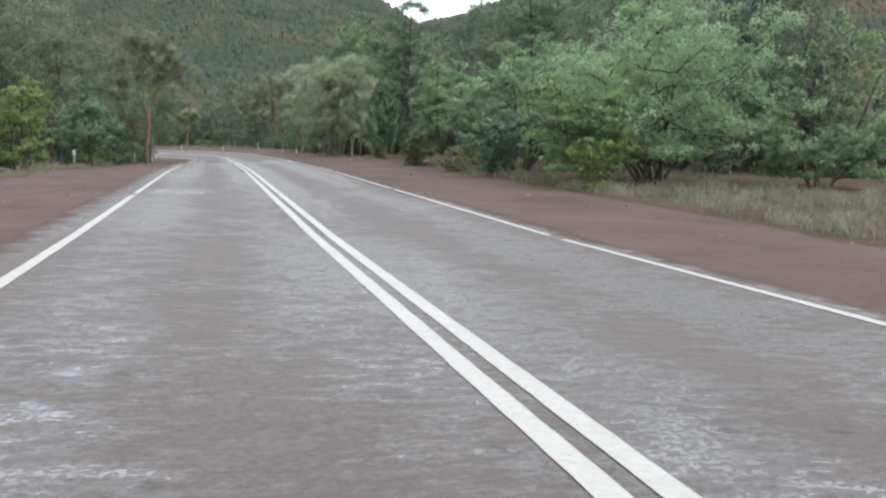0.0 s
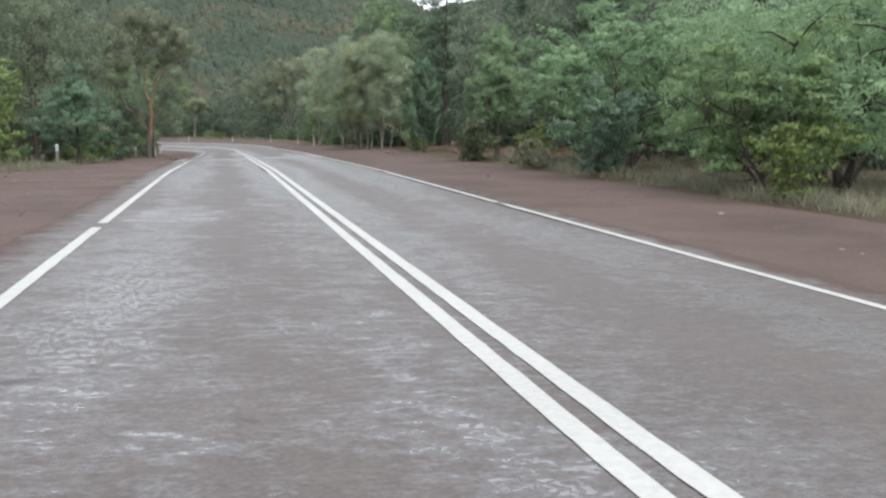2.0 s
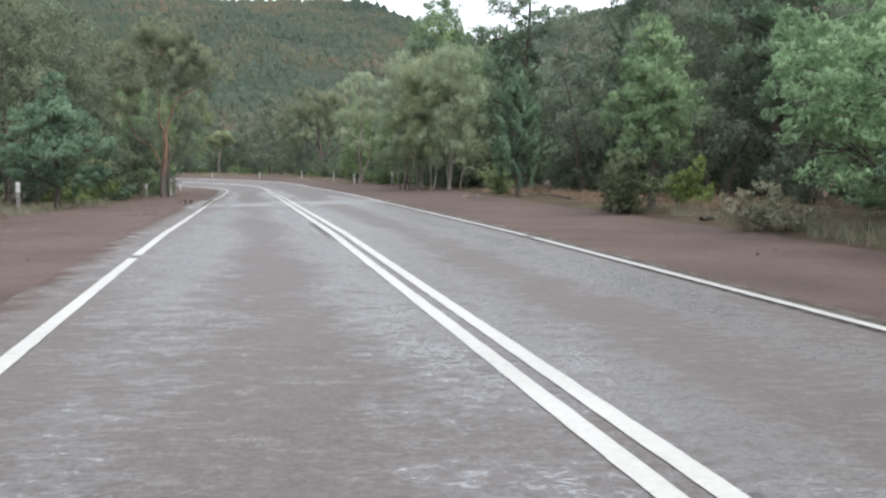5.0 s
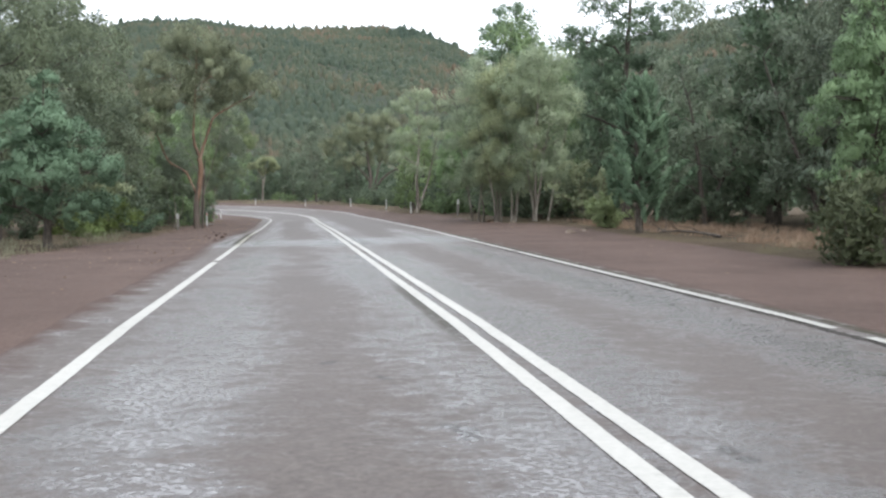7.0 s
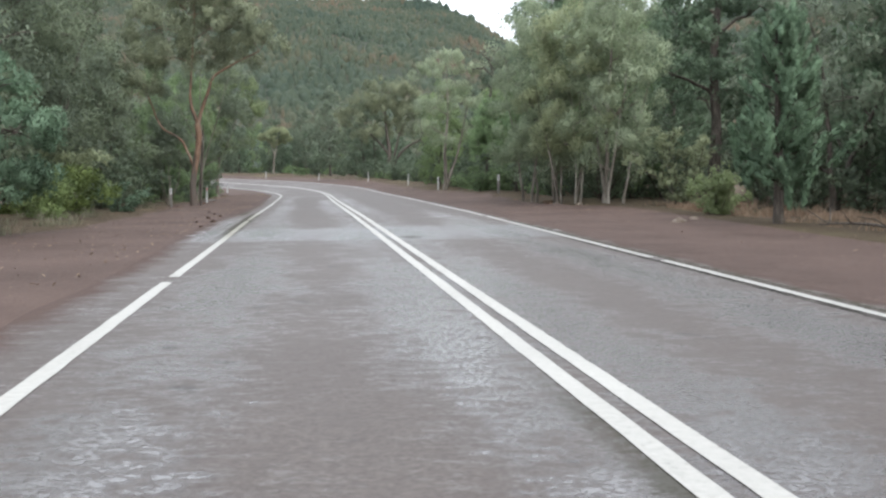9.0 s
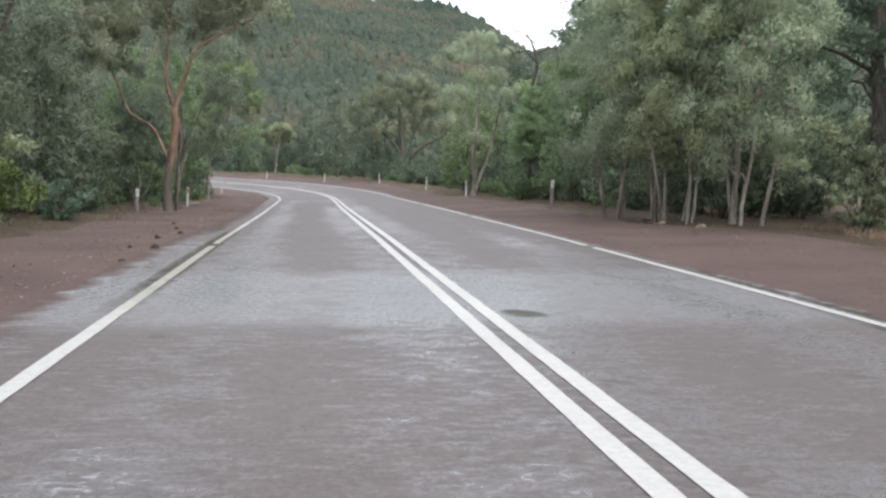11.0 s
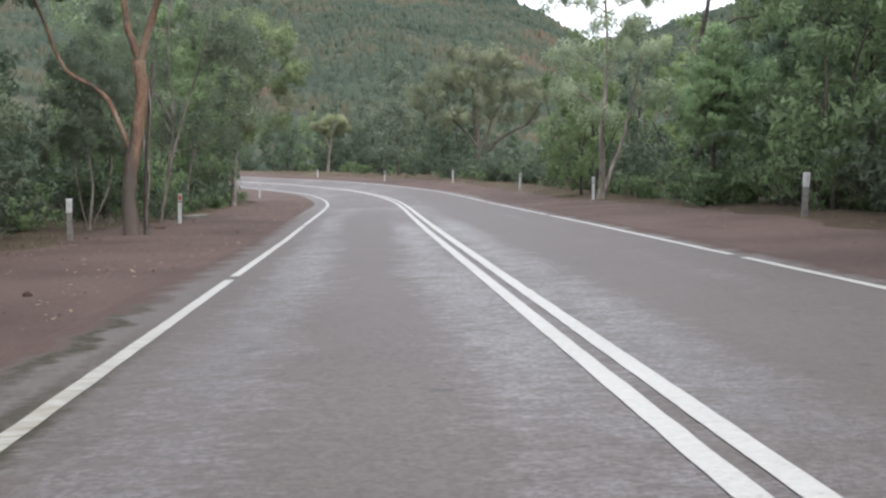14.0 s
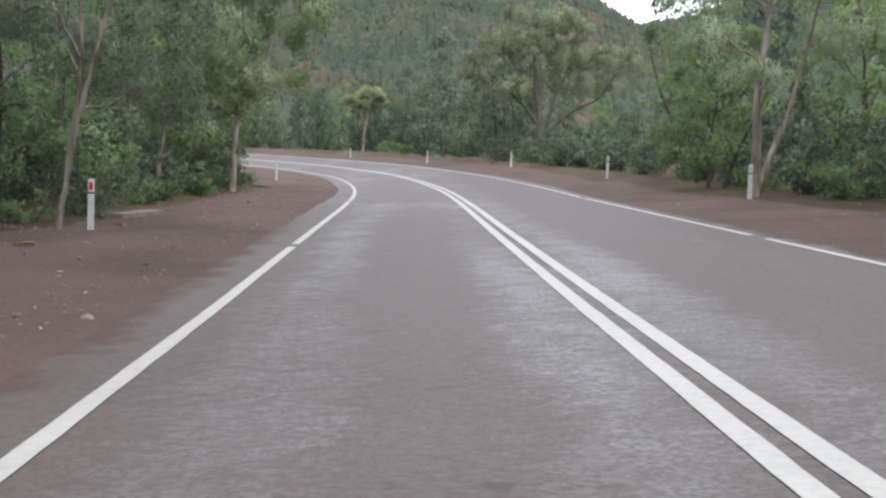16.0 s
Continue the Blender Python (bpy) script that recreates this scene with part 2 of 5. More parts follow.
def litter_mat():
    m, n, l, b = mat("leaf_litter_and_dry_grass", 0.9, 0.15)
    v = place(n, l)
    base = ramp(n, l, noise_tex(n, l, 0.3, 6, 0.65, v), (0.3, (0.046, 0.032, 0.024)), (0.5, (0.096, 0.067, 0.046)), (0.68, (0.135, 0.114, 0.060)), (0.85, (0.071, 0.075, 0.035)))
    fine = noise_tex(n, l, 18, 6, 0.8, v)
    col = mix(n, l, 0.45, base, ramp(n, l, fine, (0.32, (0.021, 0.016, 0.012)), (0.7, (0.213, 0.170, 0.114))))
    # scrub covers the slopes
    sep = n.new("ShaderNodeSeparateXYZ")
    l.new(v, sep.inputs[0])
    scrub = ramp(n, l, noise_tex(n, l, 0.05, 5, 0.6, v), (0.35, (0.036, 0.048, 0.036)), (0.56, (0.058, 0.064, 0.045)), (0.70, (0.088, 0.072, 0.052)))
    col = mix(n, l, grey_ramp(n, l, sep.outputs["Z"], 2.0, 0.0, 7.0, 1.0), col, scrub)
    l.new(col, b.inputs["Base Color"])
    bump(n, l, b, fine, 0.9, 0.08)
    return m


def leaf_mat(name, dark, light, scale=0.9, trans=0.25, each=0.2):
    """Foliage: each leaf spray its own shade, and whole boughs lighter or darker."""
    m, n, l, b = mat(name, 0.6, 0.25)
    geo = n.new("ShaderNodeNewGeometry")
    v = place(n, l)
    info = n.new("ShaderNodeObjectInfo")
    f = maths(n, l, "MULTIPLY", geo.outputs["Random Per Island"], each)
    f = maths(n, l, "ADD", f, 0.34 / 2 - each / 2)
    f = maths(n, l, "ADD", f, grey_ramp(n, l, noise_tex(n, l, scale, 3, 0.5, v), 0.3, 0.05, 0.7, 0.62))
    f = maths(n, l, "ADD", f, maths(n, l, "MULTIPLY", info.outputs["Random"], 0.24))
    col = ramp(n, l, f, (0.22, dark), (0.8, light))
    l.new(col, b.inputs["Base Color"])
    tr = n.new("ShaderNodeBsdfTranslucent")
    l.new(col, tr.inputs["Color"])
    ms = n.new("ShaderNodeMixShader")
    ms.inputs[0].default_value = trans * 0.8
    l.new(b.outputs[0], ms.inputs[1])
    l.new(tr.outputs[0], ms.inputs[2])
    l.new(ms.outputs[0], n["Material Output"].inputs["Surface"])
    return m


def hill_mat():
    """Scrub far off: blue-green pine, olive gum, and brown patches where the bush is thin or dead."""
    m, n, l, b = mat("hillside_scrub", 0.8, 0.15)
    geo = n.new("ShaderNodeNewGeometry")
    v = place(n, l)
    f = maths(n, l, "ADD", maths(n, l, "MULTIPLY", geo.outputs["Random Per Island"], 0.2), grey_ramp(n, l, noise_tex(n, l, 0.016, 5, 0.65, v), 0.25, 0.06, 0.75, 0.76))
    l.new(ramp(n, l, f, (0.2, (0.038, 0.058, 0.044)), (0.52, (0.062, 0.078, 0.052)), (0.65, (0.084, 0.085, 0.055)), (0.79, (0.120, 0.089, 0.062))), b.inputs["Base Color"])
    return m


def bark_mat(name, a, c, d, scale=3.0, stocking=0.0):
    """Bark in long streaks; stocking: the height to which old grey bark still clings."""
    m, n, l, b = mat(name, 0.85, 0.2)
    v = place(n, l, 1, 1, 0.22)
    f = noise_tex(n, l, scale, 5, 0.65, v, 0.4)
    col = ramp(n, l, f, (0.38, a), (0.5, c), (0.62, d))
    furrow = noise_tex(n, l, 22, 4, 0.7, place(n, l, 1, 1, 0.2))
    col = mix(n, l, 0.35, col, ramp(n, l, furrow, (0.35, (0.02, 0.017, 0.015)), (0.65, (0.30, 0.26, 0.22))))
    if stocking:
        sep = n.new("ShaderNodeSeparateXYZ")
        l.new(place(n, l), sep.inputs[0])
        z = maths(n, l, "ADD", sep.outputs["Z"], maths(n, l, "MULTIPLY", f, 2.2))
        col = mix(n, l, grey_ramp(n, l, z, stocking + 0.9, 0.9, stocking + 1.5, 0.0), col, (0.125, 0.106, 0.092))
    l.new(col, b.inputs["Base Color"])
    bump(n, l, b, furrow, 0.8, 0.04)
    return m


def plain_mat(name, lo, hi, scale=8.0, rough=0.7, bumpy=0.2):
    m, n, l, b = mat(name, rough, 0.3)
    f = noise_tex(n, l, scale, 5, 0.65, place(n, l))
    l.new(ramp(n, l, f, (0.3, lo), (0.7, hi)), b.inputs["Base Color"])
    bump(n, l, b, f, bumpy, 0.01)
    return m


HALF_L, HALF_R = 3.3, 3.555
ASPHALT, PAINT, DIRT, LITTER = asphalt_mat(), paint_mat(), dirt_mat(), litter_mat()
GUM_LEAF = leaf_mat("gum_leaf_grey_green", (0.176, 0.213, 0.147), (0.445, 0.512, 0.340), 0.9, 0.58)
OLIVE_LEAF = leaf_mat("gum_leaf_olive", (0.119, 0.139, 0.084), (0.328, 0.365, 0.216), 0.9, 0.5)
PALE_OLIVE_LEAF = leaf_mat("gum_leaf_pale_olive", (0.162, 0.184, 0.111), (0.428, 0.467, 0.279), 0.9, 0.58)
BROWN_OLIVE_LEAF = leaf_mat("old_gum_leaf_brown_olive", (0.114, 0.131, 0.084), (0.311, 0.338, 0.213), 0.7, 0.5)
FRESH_LEAF = leaf_mat("gum_leaf_fresh_olive_green", (0.096, 0.13, 0.065), (0.289, 0.349, 0.177), 0.6, 0.55)
BRIGHT_PINE_LEAF = leaf_mat("cypress_pine_bright_green", (0.125, 0.185, 0.095), (0.320, 0.440, 0.225), 0.9, 0.5)
FAR_PINE_LEAF = leaf_mat("far_pine_deep_green", (0.046, 0.072, 0.046), (0.128, 0.176, 0.108), 0.8, 0.4)
GREEN_LEAF = leaf_mat("young_gum_leaf_green", (0.087, 0.13, 0.067), (0.246, 0.334, 0.166), 0.9, 0.5)
CYPRESS_LEAF = leaf_mat("cypress_pine_blue_green", (0.090, 0.142, 0.088), (0.232, 0.340, 0.214), 0.9, 0.45)
BRIGHT_LEAF = leaf_mat("young_leaf_bright_green", (0.100, 0.142, 0.066), (0.262, 0.345, 0.160), 0.8, 0.55)
BLUE_LEAF = leaf_mat("shrub_blue_green", (0.070, 0.110, 0.076), (0.178, 0.260, 0.172), 0.9, 0.45)
PINE_LEAF = leaf_mat("cypress_pine_dark_green", (0.08, 0.118, 0.077), (0.207, 0.284, 0.182), 0.9, 0.45)
WATTLE_LEAF = leaf_mat("wattle_soft_green", (0.121, 0.193, 0.105), (0.314, 0.446, 0.249), 0.7, 0.5)
SPRUCE_LEAF = leaf_mat("cypress_pine_soft_green", (0.104, 0.158, 0.087), (0.266, 0.372, 0.198), 0.9, 0.45)
DUSKY_LEAF = leaf_mat("forest_gum_dusky", (0.084, 0.105, 0.076), (0.223, 0.265, 0.184), 0.8, 0.45)
FOREST_OLIVE_LEAF = leaf_mat("forest_gum_olive", (0.084, 0.106, 0.068), (0.232, 0.275, 0.176), 0.8, 0.5)
SUNNY_LEAF = leaf_mat("wattle_sunny_green", (0.120, 0.180, 0.084), (0.308, 0.422, 0.204), 0.7, 0.5)
DARK_OLIVE_LEAF = leaf_mat("shrub_dark_olive", (0.050, 0.062, 0.034), (0.138, 0.160, 0.086), 1.1, 0.4)
TEAL_LEAF = leaf_mat("cypress_pine_teal", (0.086, 0.136, 0.085), (0.224, 0.330, 0.214), 0.9, 0.45)
YELLOW_LEAF = leaf_mat("wattle_yellow_green", (0.104, 0.144, 0.058), (0.282, 0.358, 0.145), 1.1, 0.5)
SHRUB_LEAF = leaf_mat("shrub_yellow_green", (0.076, 0.106, 0.034), (0.215, 0.275, 0.088), 1.4, 0.45)
UNDER_LEAF = leaf_mat("undergrowth_dull_green", (0.06, 0.083, 0.059), (0.167, 0.212, 0.136), 1.2, 0.4)
FOREST_LEAF = leaf_mat("forest_gum_dark_green", (0.06, 0.084, 0.06), (0.161, 0.206, 0.135), 0.8, 0.45)
DULL_LEAF = leaf_mat("forest_gum_dull_green", (0.085, 0.11, 0.081), (0.241, 0.285, 0.198), 0.8, 0.55)
HILL_LEAF = hill_mat()
GUM_BARK = bark_mat("gum_bark_orange_grey", (0.075, 0.052, 0.040), (0.245, 0.125, 0.070), (0.330, 0.235, 0.165), 2.2, 1.9)
PALE_BARK = bark_mat("gum_bark_pale", (0.11, 0.092, 0.077), (0.27, 0.235, 0.195), (0.44, 0.40, 0.35), 2.4)
DARK_BARK = bark_mat("dark_furrowed_bark", (0.026, 0.020, 0.017), (0.056, 0.045, 0.037), (0.098, 0.081, 0.068), 4.0)
DRY_GRASS = leaf_mat("dry_grass_straw", (0.105, 0.108, 0.068), (0.285, 0.272, 0.190), 0.6, 0.35)
RUSSET_GRASS = leaf_mat("dead_grass_russet", (0.150, 0.096, 0.066), (0.330, 0.235, 0.165), 0.6, 0.3)
LEAF_LITTER = leaf_mat("fallen_gum_leaves", (0.085, 0.046, 0.028), (0.298, 0.213, 0.142), 3.0, 0.1, 0.6)
CONCRETE = plain_mat("stained_concrete", (0.142, 0.121, 0.103), (0.256, 0.234, 0.206), 6, 0.85, 0.4)
POST_WHITE = plain_mat("weathered_white_post", (0.391, 0.383, 0.362), (0.568, 0.568, 0.554), 12, 0.6)
POST_GREY = plain_mat("grey_weathered_timber", (0.114, 0.103, 0.092), (0.241, 0.227, 0.206), 9, 0.85, 0.4)
RED_REFLECTOR = plain_mat("red_reflector", (0.440, 0.035, 0.014), (0.532, 0.064, 0.028), 30, 0.35)
GREY_REFLECTOR = plain_mat("clear_reflector", (0.298, 0.305, 0.312), (0.426, 0.433, 0.440), 30, 0.3)
BLACK_BAND = plain_mat("black_band", (0.011, 0.011, 0.011), (0.021, 0.021, 0.021), 20, 0.6)
CLOD = plain_mat("dark_damp_clod", (0.025, 0.016, 0.012), (0.078, 0.046, 0.032), 14, 0.9, 0.8)
BARK_SCRAP = plain_mat("shed_gum_bark", (0.150, 0.078, 0.050), (0.310, 0.180, 0.118), 18, 0.85, 0.4)
STONE = plain_mat("pale_fieldstone", (0.114, 0.085, 0.064), (0.270, 0.220, 0.177), 7, 0.85, 0.5)


# ---- mesh helpers ----
def mesh_np(name, verts, faces, normals=None):
    """A mesh from an (n, 3) array and an (m, 3) or (m, 4) array of corners; foliage brings rounded normals."""
    verts, faces = np.asarray(verts, np.float32), np.asarray(faces, np.int32)
    me = bpy.data.meshes.new(name)
    k = faces.shape[1]
    me.vertices.add(len(verts))
    me.vertices.foreach_set("co", verts.ravel())
    me.loops.add(faces.size)
    me.loops.foreach_set("vertex_index", faces.ravel())
    me.polygons.add(len(faces))
    me.polygons.foreach_set("loop_start", np.arange(0, faces.size, k, dtype=np.int32))
    me.update(calc_edges=True)
    if normals is not None:
        me.polygons.foreach_set("use_smooth", np.ones(len(faces), bool))
        me.normals_split_custom_set_from_vertices(np.asarray(normals, np.float32))
    return me


def smooth(me):
    me.polygons.foreach_set("use_smooth", np.ones(len(me.polygons), bool))
    return me


def piece(name, me, material, parent=None, label=""):
    ob = new(name, me)
    if not me.materials:
        me.materials.append(material)
    if parent is not None:
        ob.parent = parent
    return tagged(ob, label)


def part(name, bm, material, parent, label=""):
    me = bpy.data.meshes.new(name)
    bm.to_mesh(me)
    bm.free()
    return piece(name, me, material, parent, label)


# ---- the line of the road ----
STEP = 0.5
RS = np.arange(-60, 300, STEP)
CURVE_S, CURVE_K = ([75, 90, 105, 125, 150, 180, 230, 300], [0.0, -0.00066, 0.0044, 0.00371, 0.01196, 0.01228, 0.012, 0.012])
RISE_S, RISE_Z, RISE_E = ([0, 30, 60, 80, 100, 120, 145, 180], [-0.131, 0.116, 0.072, -0.04, -0.095, -0.087, -0.058, 0.179], [-0.034, -0.0095, 0.0355, 0.063, 0.0579, 0.0915, 0.1172, 0.1315])


def lay_out():
    k = np.interp(RS, CURVE_S, CURVE_K)
    th = np.cumsum(k) * STEP
    x, y = np.cumsum(-np.sin(th)) * STEP, np.cumsum(np.cos(th)) * STEP
    i = int(np.argmin(abs(RS)))
    return x - x[i], y - y[i], np.interp(RS, RISE_S, RISE_Z), np.interp(RS, RISE_S, RISE_E), th


RX, RY, RZ, RE, RT = lay_out()


def lean(u):
    """How far the bank reaches at u: full on the seal, gentler on the inner shoulder."""
    return np.where(u < -3.7, -3.7 + 0.42 * (np.clip(u, -9, 0) + 3.7), np.clip(u, -9, 9))


def on_road(s, u, up=0.0):
    """World places at distance s along the road and u to the right of its middle."""
    s, u = np.broadcast_arrays(np.asarray(s, float), np.asarray(u, float))
    th = np.interp(s, RS, RT)
    x, y = np.interp(s, RS, RX) + u * np.cos(th), np.interp(s, RS, RY) + u * np.sin(th)
    z = np.interp(s, RS, RZ) + np.interp(s, RS, RE) * lean(u) + up
    return np.stack([x, y, z], -1)


# the rows of the skyline round the place: bearing in degrees from +y to the right, rise in degrees
SKY_AZ = [-180, -90, -40, -20, -10, -5, 0, 4, 7, 9.5, 12, 15, 18, 20, 24, 35, 60, 120, 180]
SKY_EL = [4, 6, 8.0, 8.4, 8.6, 9.45, 9.65, 9.4, 9.2, 8.3, 6.8, 7.2, 8.1, 8.7, 9.6, 10.0, 8, 5, 4]
HILL_FOOT, HILL_TOP = 250.0, 900.0


def lumps(x, y, size, seed):
    """Smooth bumps between about -1 and 1."""
    r = np.random.RandomState(seed)
    out = np.zeros_like(x)
    for _ in range(7):
        a, p = r.uniform(0, 2 * np.pi), r.uniform(0, 2 * np.pi)
        k = 2 * np.pi / (size * r.uniform(0.6, 1.7))
        out += np.sin((x * np.cos(a) + y * np.sin(a)) * k + p)
    return out / 3.2


def ground_z(x, y):
    x, y = np.atleast_1d(np.asarray(x, float)), np.atleast_1d(np.asarray(y, float))
    z = np.zeros_like(x)
    for i in range(0, len(x), 4000):
        xs, ys = x[i : i + 4000], y[i : i + 4000]
        d2 = (xs[:, None] - RX) ** 2 + (ys[:, None] - RY) ** 2
        j = d2.argmin(1)
        u = (xs - RX[j]) * np.cos(RT[j]) + (ys - RY[j]) * np.sin(RT[j])
        far = np.sqrt(d2[np.arange(len(xs)), j])
        near = RZ[j] + RE[j] * lean(u)
        near += np.clip((far - 8.5) / 30, 0, 1) * lumps(xs, ys, 23, 5) * 0.35
        near -= np.clip(0.09 - np.clip(far - 7.8, 0, 9) * 0.07, 0.0, 0.09)
        w = np.clip((far - 20) / 120, 0, 1)
        z[i : i + 4000] = near * (1 - w)
    r = np.hypot(x, y - 20)
    az = np.degrees(np.arctan2(x, y - 20))
    rise = np.tan(np.radians(np.interp(az, SKY_AZ, SKY_EL)))
    f = np.clip((r - HILL_FOOT) / (HILL_TOP - HILL_FOOT), 0, 1)
    hill = rise * HILL_TOP * (0.35 * f + 0.65 * f * f * (3 - 2 * f))
    hill = hill * (1 + 0.06 * lumps(x, y, 260, 9) * f) * np.where(r > 1300, np.clip((3200 - r) / 1900, 0, 1), 1)
    return z + hill


def graded(lo, hi, fine_lo, fine_hi, fine, grow=1.18):
    out = list(np.arange(fine_lo, fine_hi + fine, fine))
    d, v = fine, out[-1]
    while v < hi:
        d *= grow
        v += d
        out.append(v)
    d, v = fine, fine_lo
    while v > lo:
        d *= grow
        v -= d
        out.insert(0, v)
    return np.array(out)


def grid_faces(nx, ny):
    a = np.arange(nx * ny).reshape(nx, ny)
    return np.stack([a[:-1, :-1], a[1:, :-1], a[1:, 1:], a[:-1, 1:]], -1).reshape(-1, 4)


def build_ground():
    gx, gy = graded(-4000, 4000, -26, 26, 0.8, 1.12), graded(-3000, 4500, -24, 200, 1.4, 1.12)
    X, Y = np.meshgrid(gx, gy, indexing="ij")
    Z = ground_z(X.ravel(), Y.ravel())
    me = smooth(mesh_np("ground", np.stack([X.ravel(), Y.ravel(), Z], -1), grid_faces(len(gx), len(gy))))
    tagged(piece("ground", me, LITTER), "bushland floor of leaf litter and dry grass rising to hills", "ground", kind="structure")


def strip(name, material, s, left, right, up, cols, label, category, ragged=(0.0, 0.0), seed=1, kind="structure"):
    """A band along the road between two lines of u, with uneven edges where ragged."""
    r = np.random.RandomState(seed)
    wob = [np.convolve(r.uniform(-1, 1, len(s) + 8), np.ones(5) / 5, "same")[4:-4] * 1.6 * k for k in ragged]
    lo, hi = left + wob[0], right + wob[1]
    f = np.linspace(0, 1, cols)
    U = lo[:, None] * (1 - f) + hi[:, None] * f
    V = on_road(s[:, None], U, 0)
    V[..., 2] += up
    me = smooth(mesh_np(name, V.reshape(-1, 3), grid_faces(len(s), cols)[:, ::-1]))
    return tagged(piece(name, me, material), label, category, kind=kind)


def build_road():
    s = np.arange(-55, 250, 0.3)
    edge_l = -4.02 - 0.04 * np.sin(s * 0.21) - 0.3 * np.exp(-((s - 57) / 11) ** 2)
    edge_r = HALF_R + 0.45 + 0.12 * np.sin(s * 0.17 + 1)
    strip("road", ASPHALT, s, edge_l, edge_r, 0.0, 12, "damp brownish grey chip-seal road with watery streaks and painted sheen", "road", (0.05, 0.06), 3)
    a = np.arange(-55, 250, 0.8)
    strip("shoulder", DIRT, a, np.full(len(a), -8.2) + 0.6 * np.sin(a * 0.13), -3.4 + 0 * a, -0.02, 9, "red-brown gravel shoulder strewn with leaves", "shoulder", (0.7, 0.0), 4)
    strip("shoulder", DIRT, a, HALF_R + 0.2 + 0 * a, 8.9 - 0.5 * np.sin(a * 0.11 + 2) + 3.2 * np.exp(-((a - 49) / 9) ** 2) - 1.6 * np.clip((a - 55) / 12, 0, 1), -0.02, 9, "red-brown gravel shoulder beside the far lane", "shoulder", (0.0, 0.7), 6)


def build_lines():
    def line(u, w, s0, s1, label):
        s = np.arange(s0, s1 + 0.01, 0.25)
        if len(s) < 2:
            return
        r = np.random.RandomState(int(abs(s0 * 31 + u * 7)) + 2)
        if u < -3:
            u = u + 0.035 * np.exp(-((s - 41) / 13) ** 4)
        j = r.uniform(-0.004, 0.004, (2, len(s)))
        strip("road_line", PAINT, s, u - w / 2 + j[0], u + w / 2 + j[1], 0.006, 2, label, "road line", (0, 0), 7)

    left = [10.38, 24.84, 40.98, 58.9, 70.88, 86.09, 101.09]
    right = [-14.0, 0.38, 14.44, 28.8, 43.1, 57.31, 71.02, 85.41, 99.91]
    for u, gaps, w, label in ((-HALF_L, left, 0.13, "worn white edge line on the road"), (HALF_R, right, 0.12, "white edge line of the far lane")):
        cuts = [-55.0] + gaps + [240.0]
        for a, b in zip(cuts[:-1], cuts[1:]):
            line(u, w, a + 0.22, b - 0.22, label)
    for u in (-0.125, 0.125):
        line(u, 0.14, -55, 240, "white line of the double centre marking")


# ---- plants ----
def tube(points, radii, sides=7):
    """A tapered round limb along points: vertices and quads."""
    p, rad = np.asarray(points, float), np.asarray(radii, float)
    d = np.gradient(p, axis=0)
    d /= np.linalg.norm(d, axis=1, keepdims=True) + 1e-9
    ref = np.where(np.abs(d[:, 2:3]) > 0.9, [[1.0, 0, 0]], [[0, 0, 1.0]])
    a = np.cross(d, ref)
    a /= np.linalg.norm(a, axis=1, keepdims=True)
    b = np.cross(d, a)
    t = np.linspace(0, 2 * np.pi, sides, endpoint=False)
    v = p[:, None] + rad[:, None, None] * (np.cos(t)[None, :, None] * a[:, None] + np.sin(t)[None, :, None] * b[:, None])
    i = np.arange(len(p) - 1)[:, None] * sides
    j = np.arange(sides)[None]
    k = (j + 1) % sides
    f = np.stack([i + j, i + k, i + sides + k, i + sides + j], -1).reshape(-1, 4)
    return v.reshape(-1, 3), f


def joined(parts):
    vs, fs, n = [], [], 0
    for v, f in parts:
        vs.append(v)
        fs.append(f + n)
        n += len(v)
    return np.concatenate(vs), np.concatenate(fs)


def limb(r, start, way, length, bend, lift, steps=6):
    """A wandering limb: its points."""
    pts, d = [np.array(start, float)], np.array(way, float)
    for _ in range(steps):
        d = d + r.normal(0, bend, 3) + np.array([0, 0, lift])
        d /= np.linalg.norm(d)
        pts.append(pts[-1] + d * length / steps)
    return np.array(pts), d


def sprays(c, a, b, s, w, out):
    """Pointed leaves along a, b across, turned so that they face outwards, with soft normals."""
    n = len(c)
    face = np.cross(b, a)
    b = np.where((face * out).sum(1, keepdims=True) < 0, -b, b)
    v = np.stack([c - a * s / 2 - b * w / 2, c - a * s / 2 + b * w / 2, c + a * s / 2], 1).reshape(-1, 3)
    face = np.cross(b, a)
    f = np.arange(3 * n).reshape(-1, 3)
    nrm = out / (np.linalg.norm(out, axis=1, keepdims=True) + 1e-9) + 0.35 * face
    nrm /= np.linalg.norm(nrm, axis=1, keepdims=True) + 1e-9
    return v, f, np.repeat(nrm, 3, 0)


def in_ball(r, n, lo=0.1):
    """Places in a unit ball, thickest near its skin."""
    o = r.normal(0, 1, (n, 3))
    return o * (r.uniform(lo, 1.0, (n, 1)) ** 0.5) / (np.linalg.norm(o, axis=1, keepdims=True) + 1e-9)


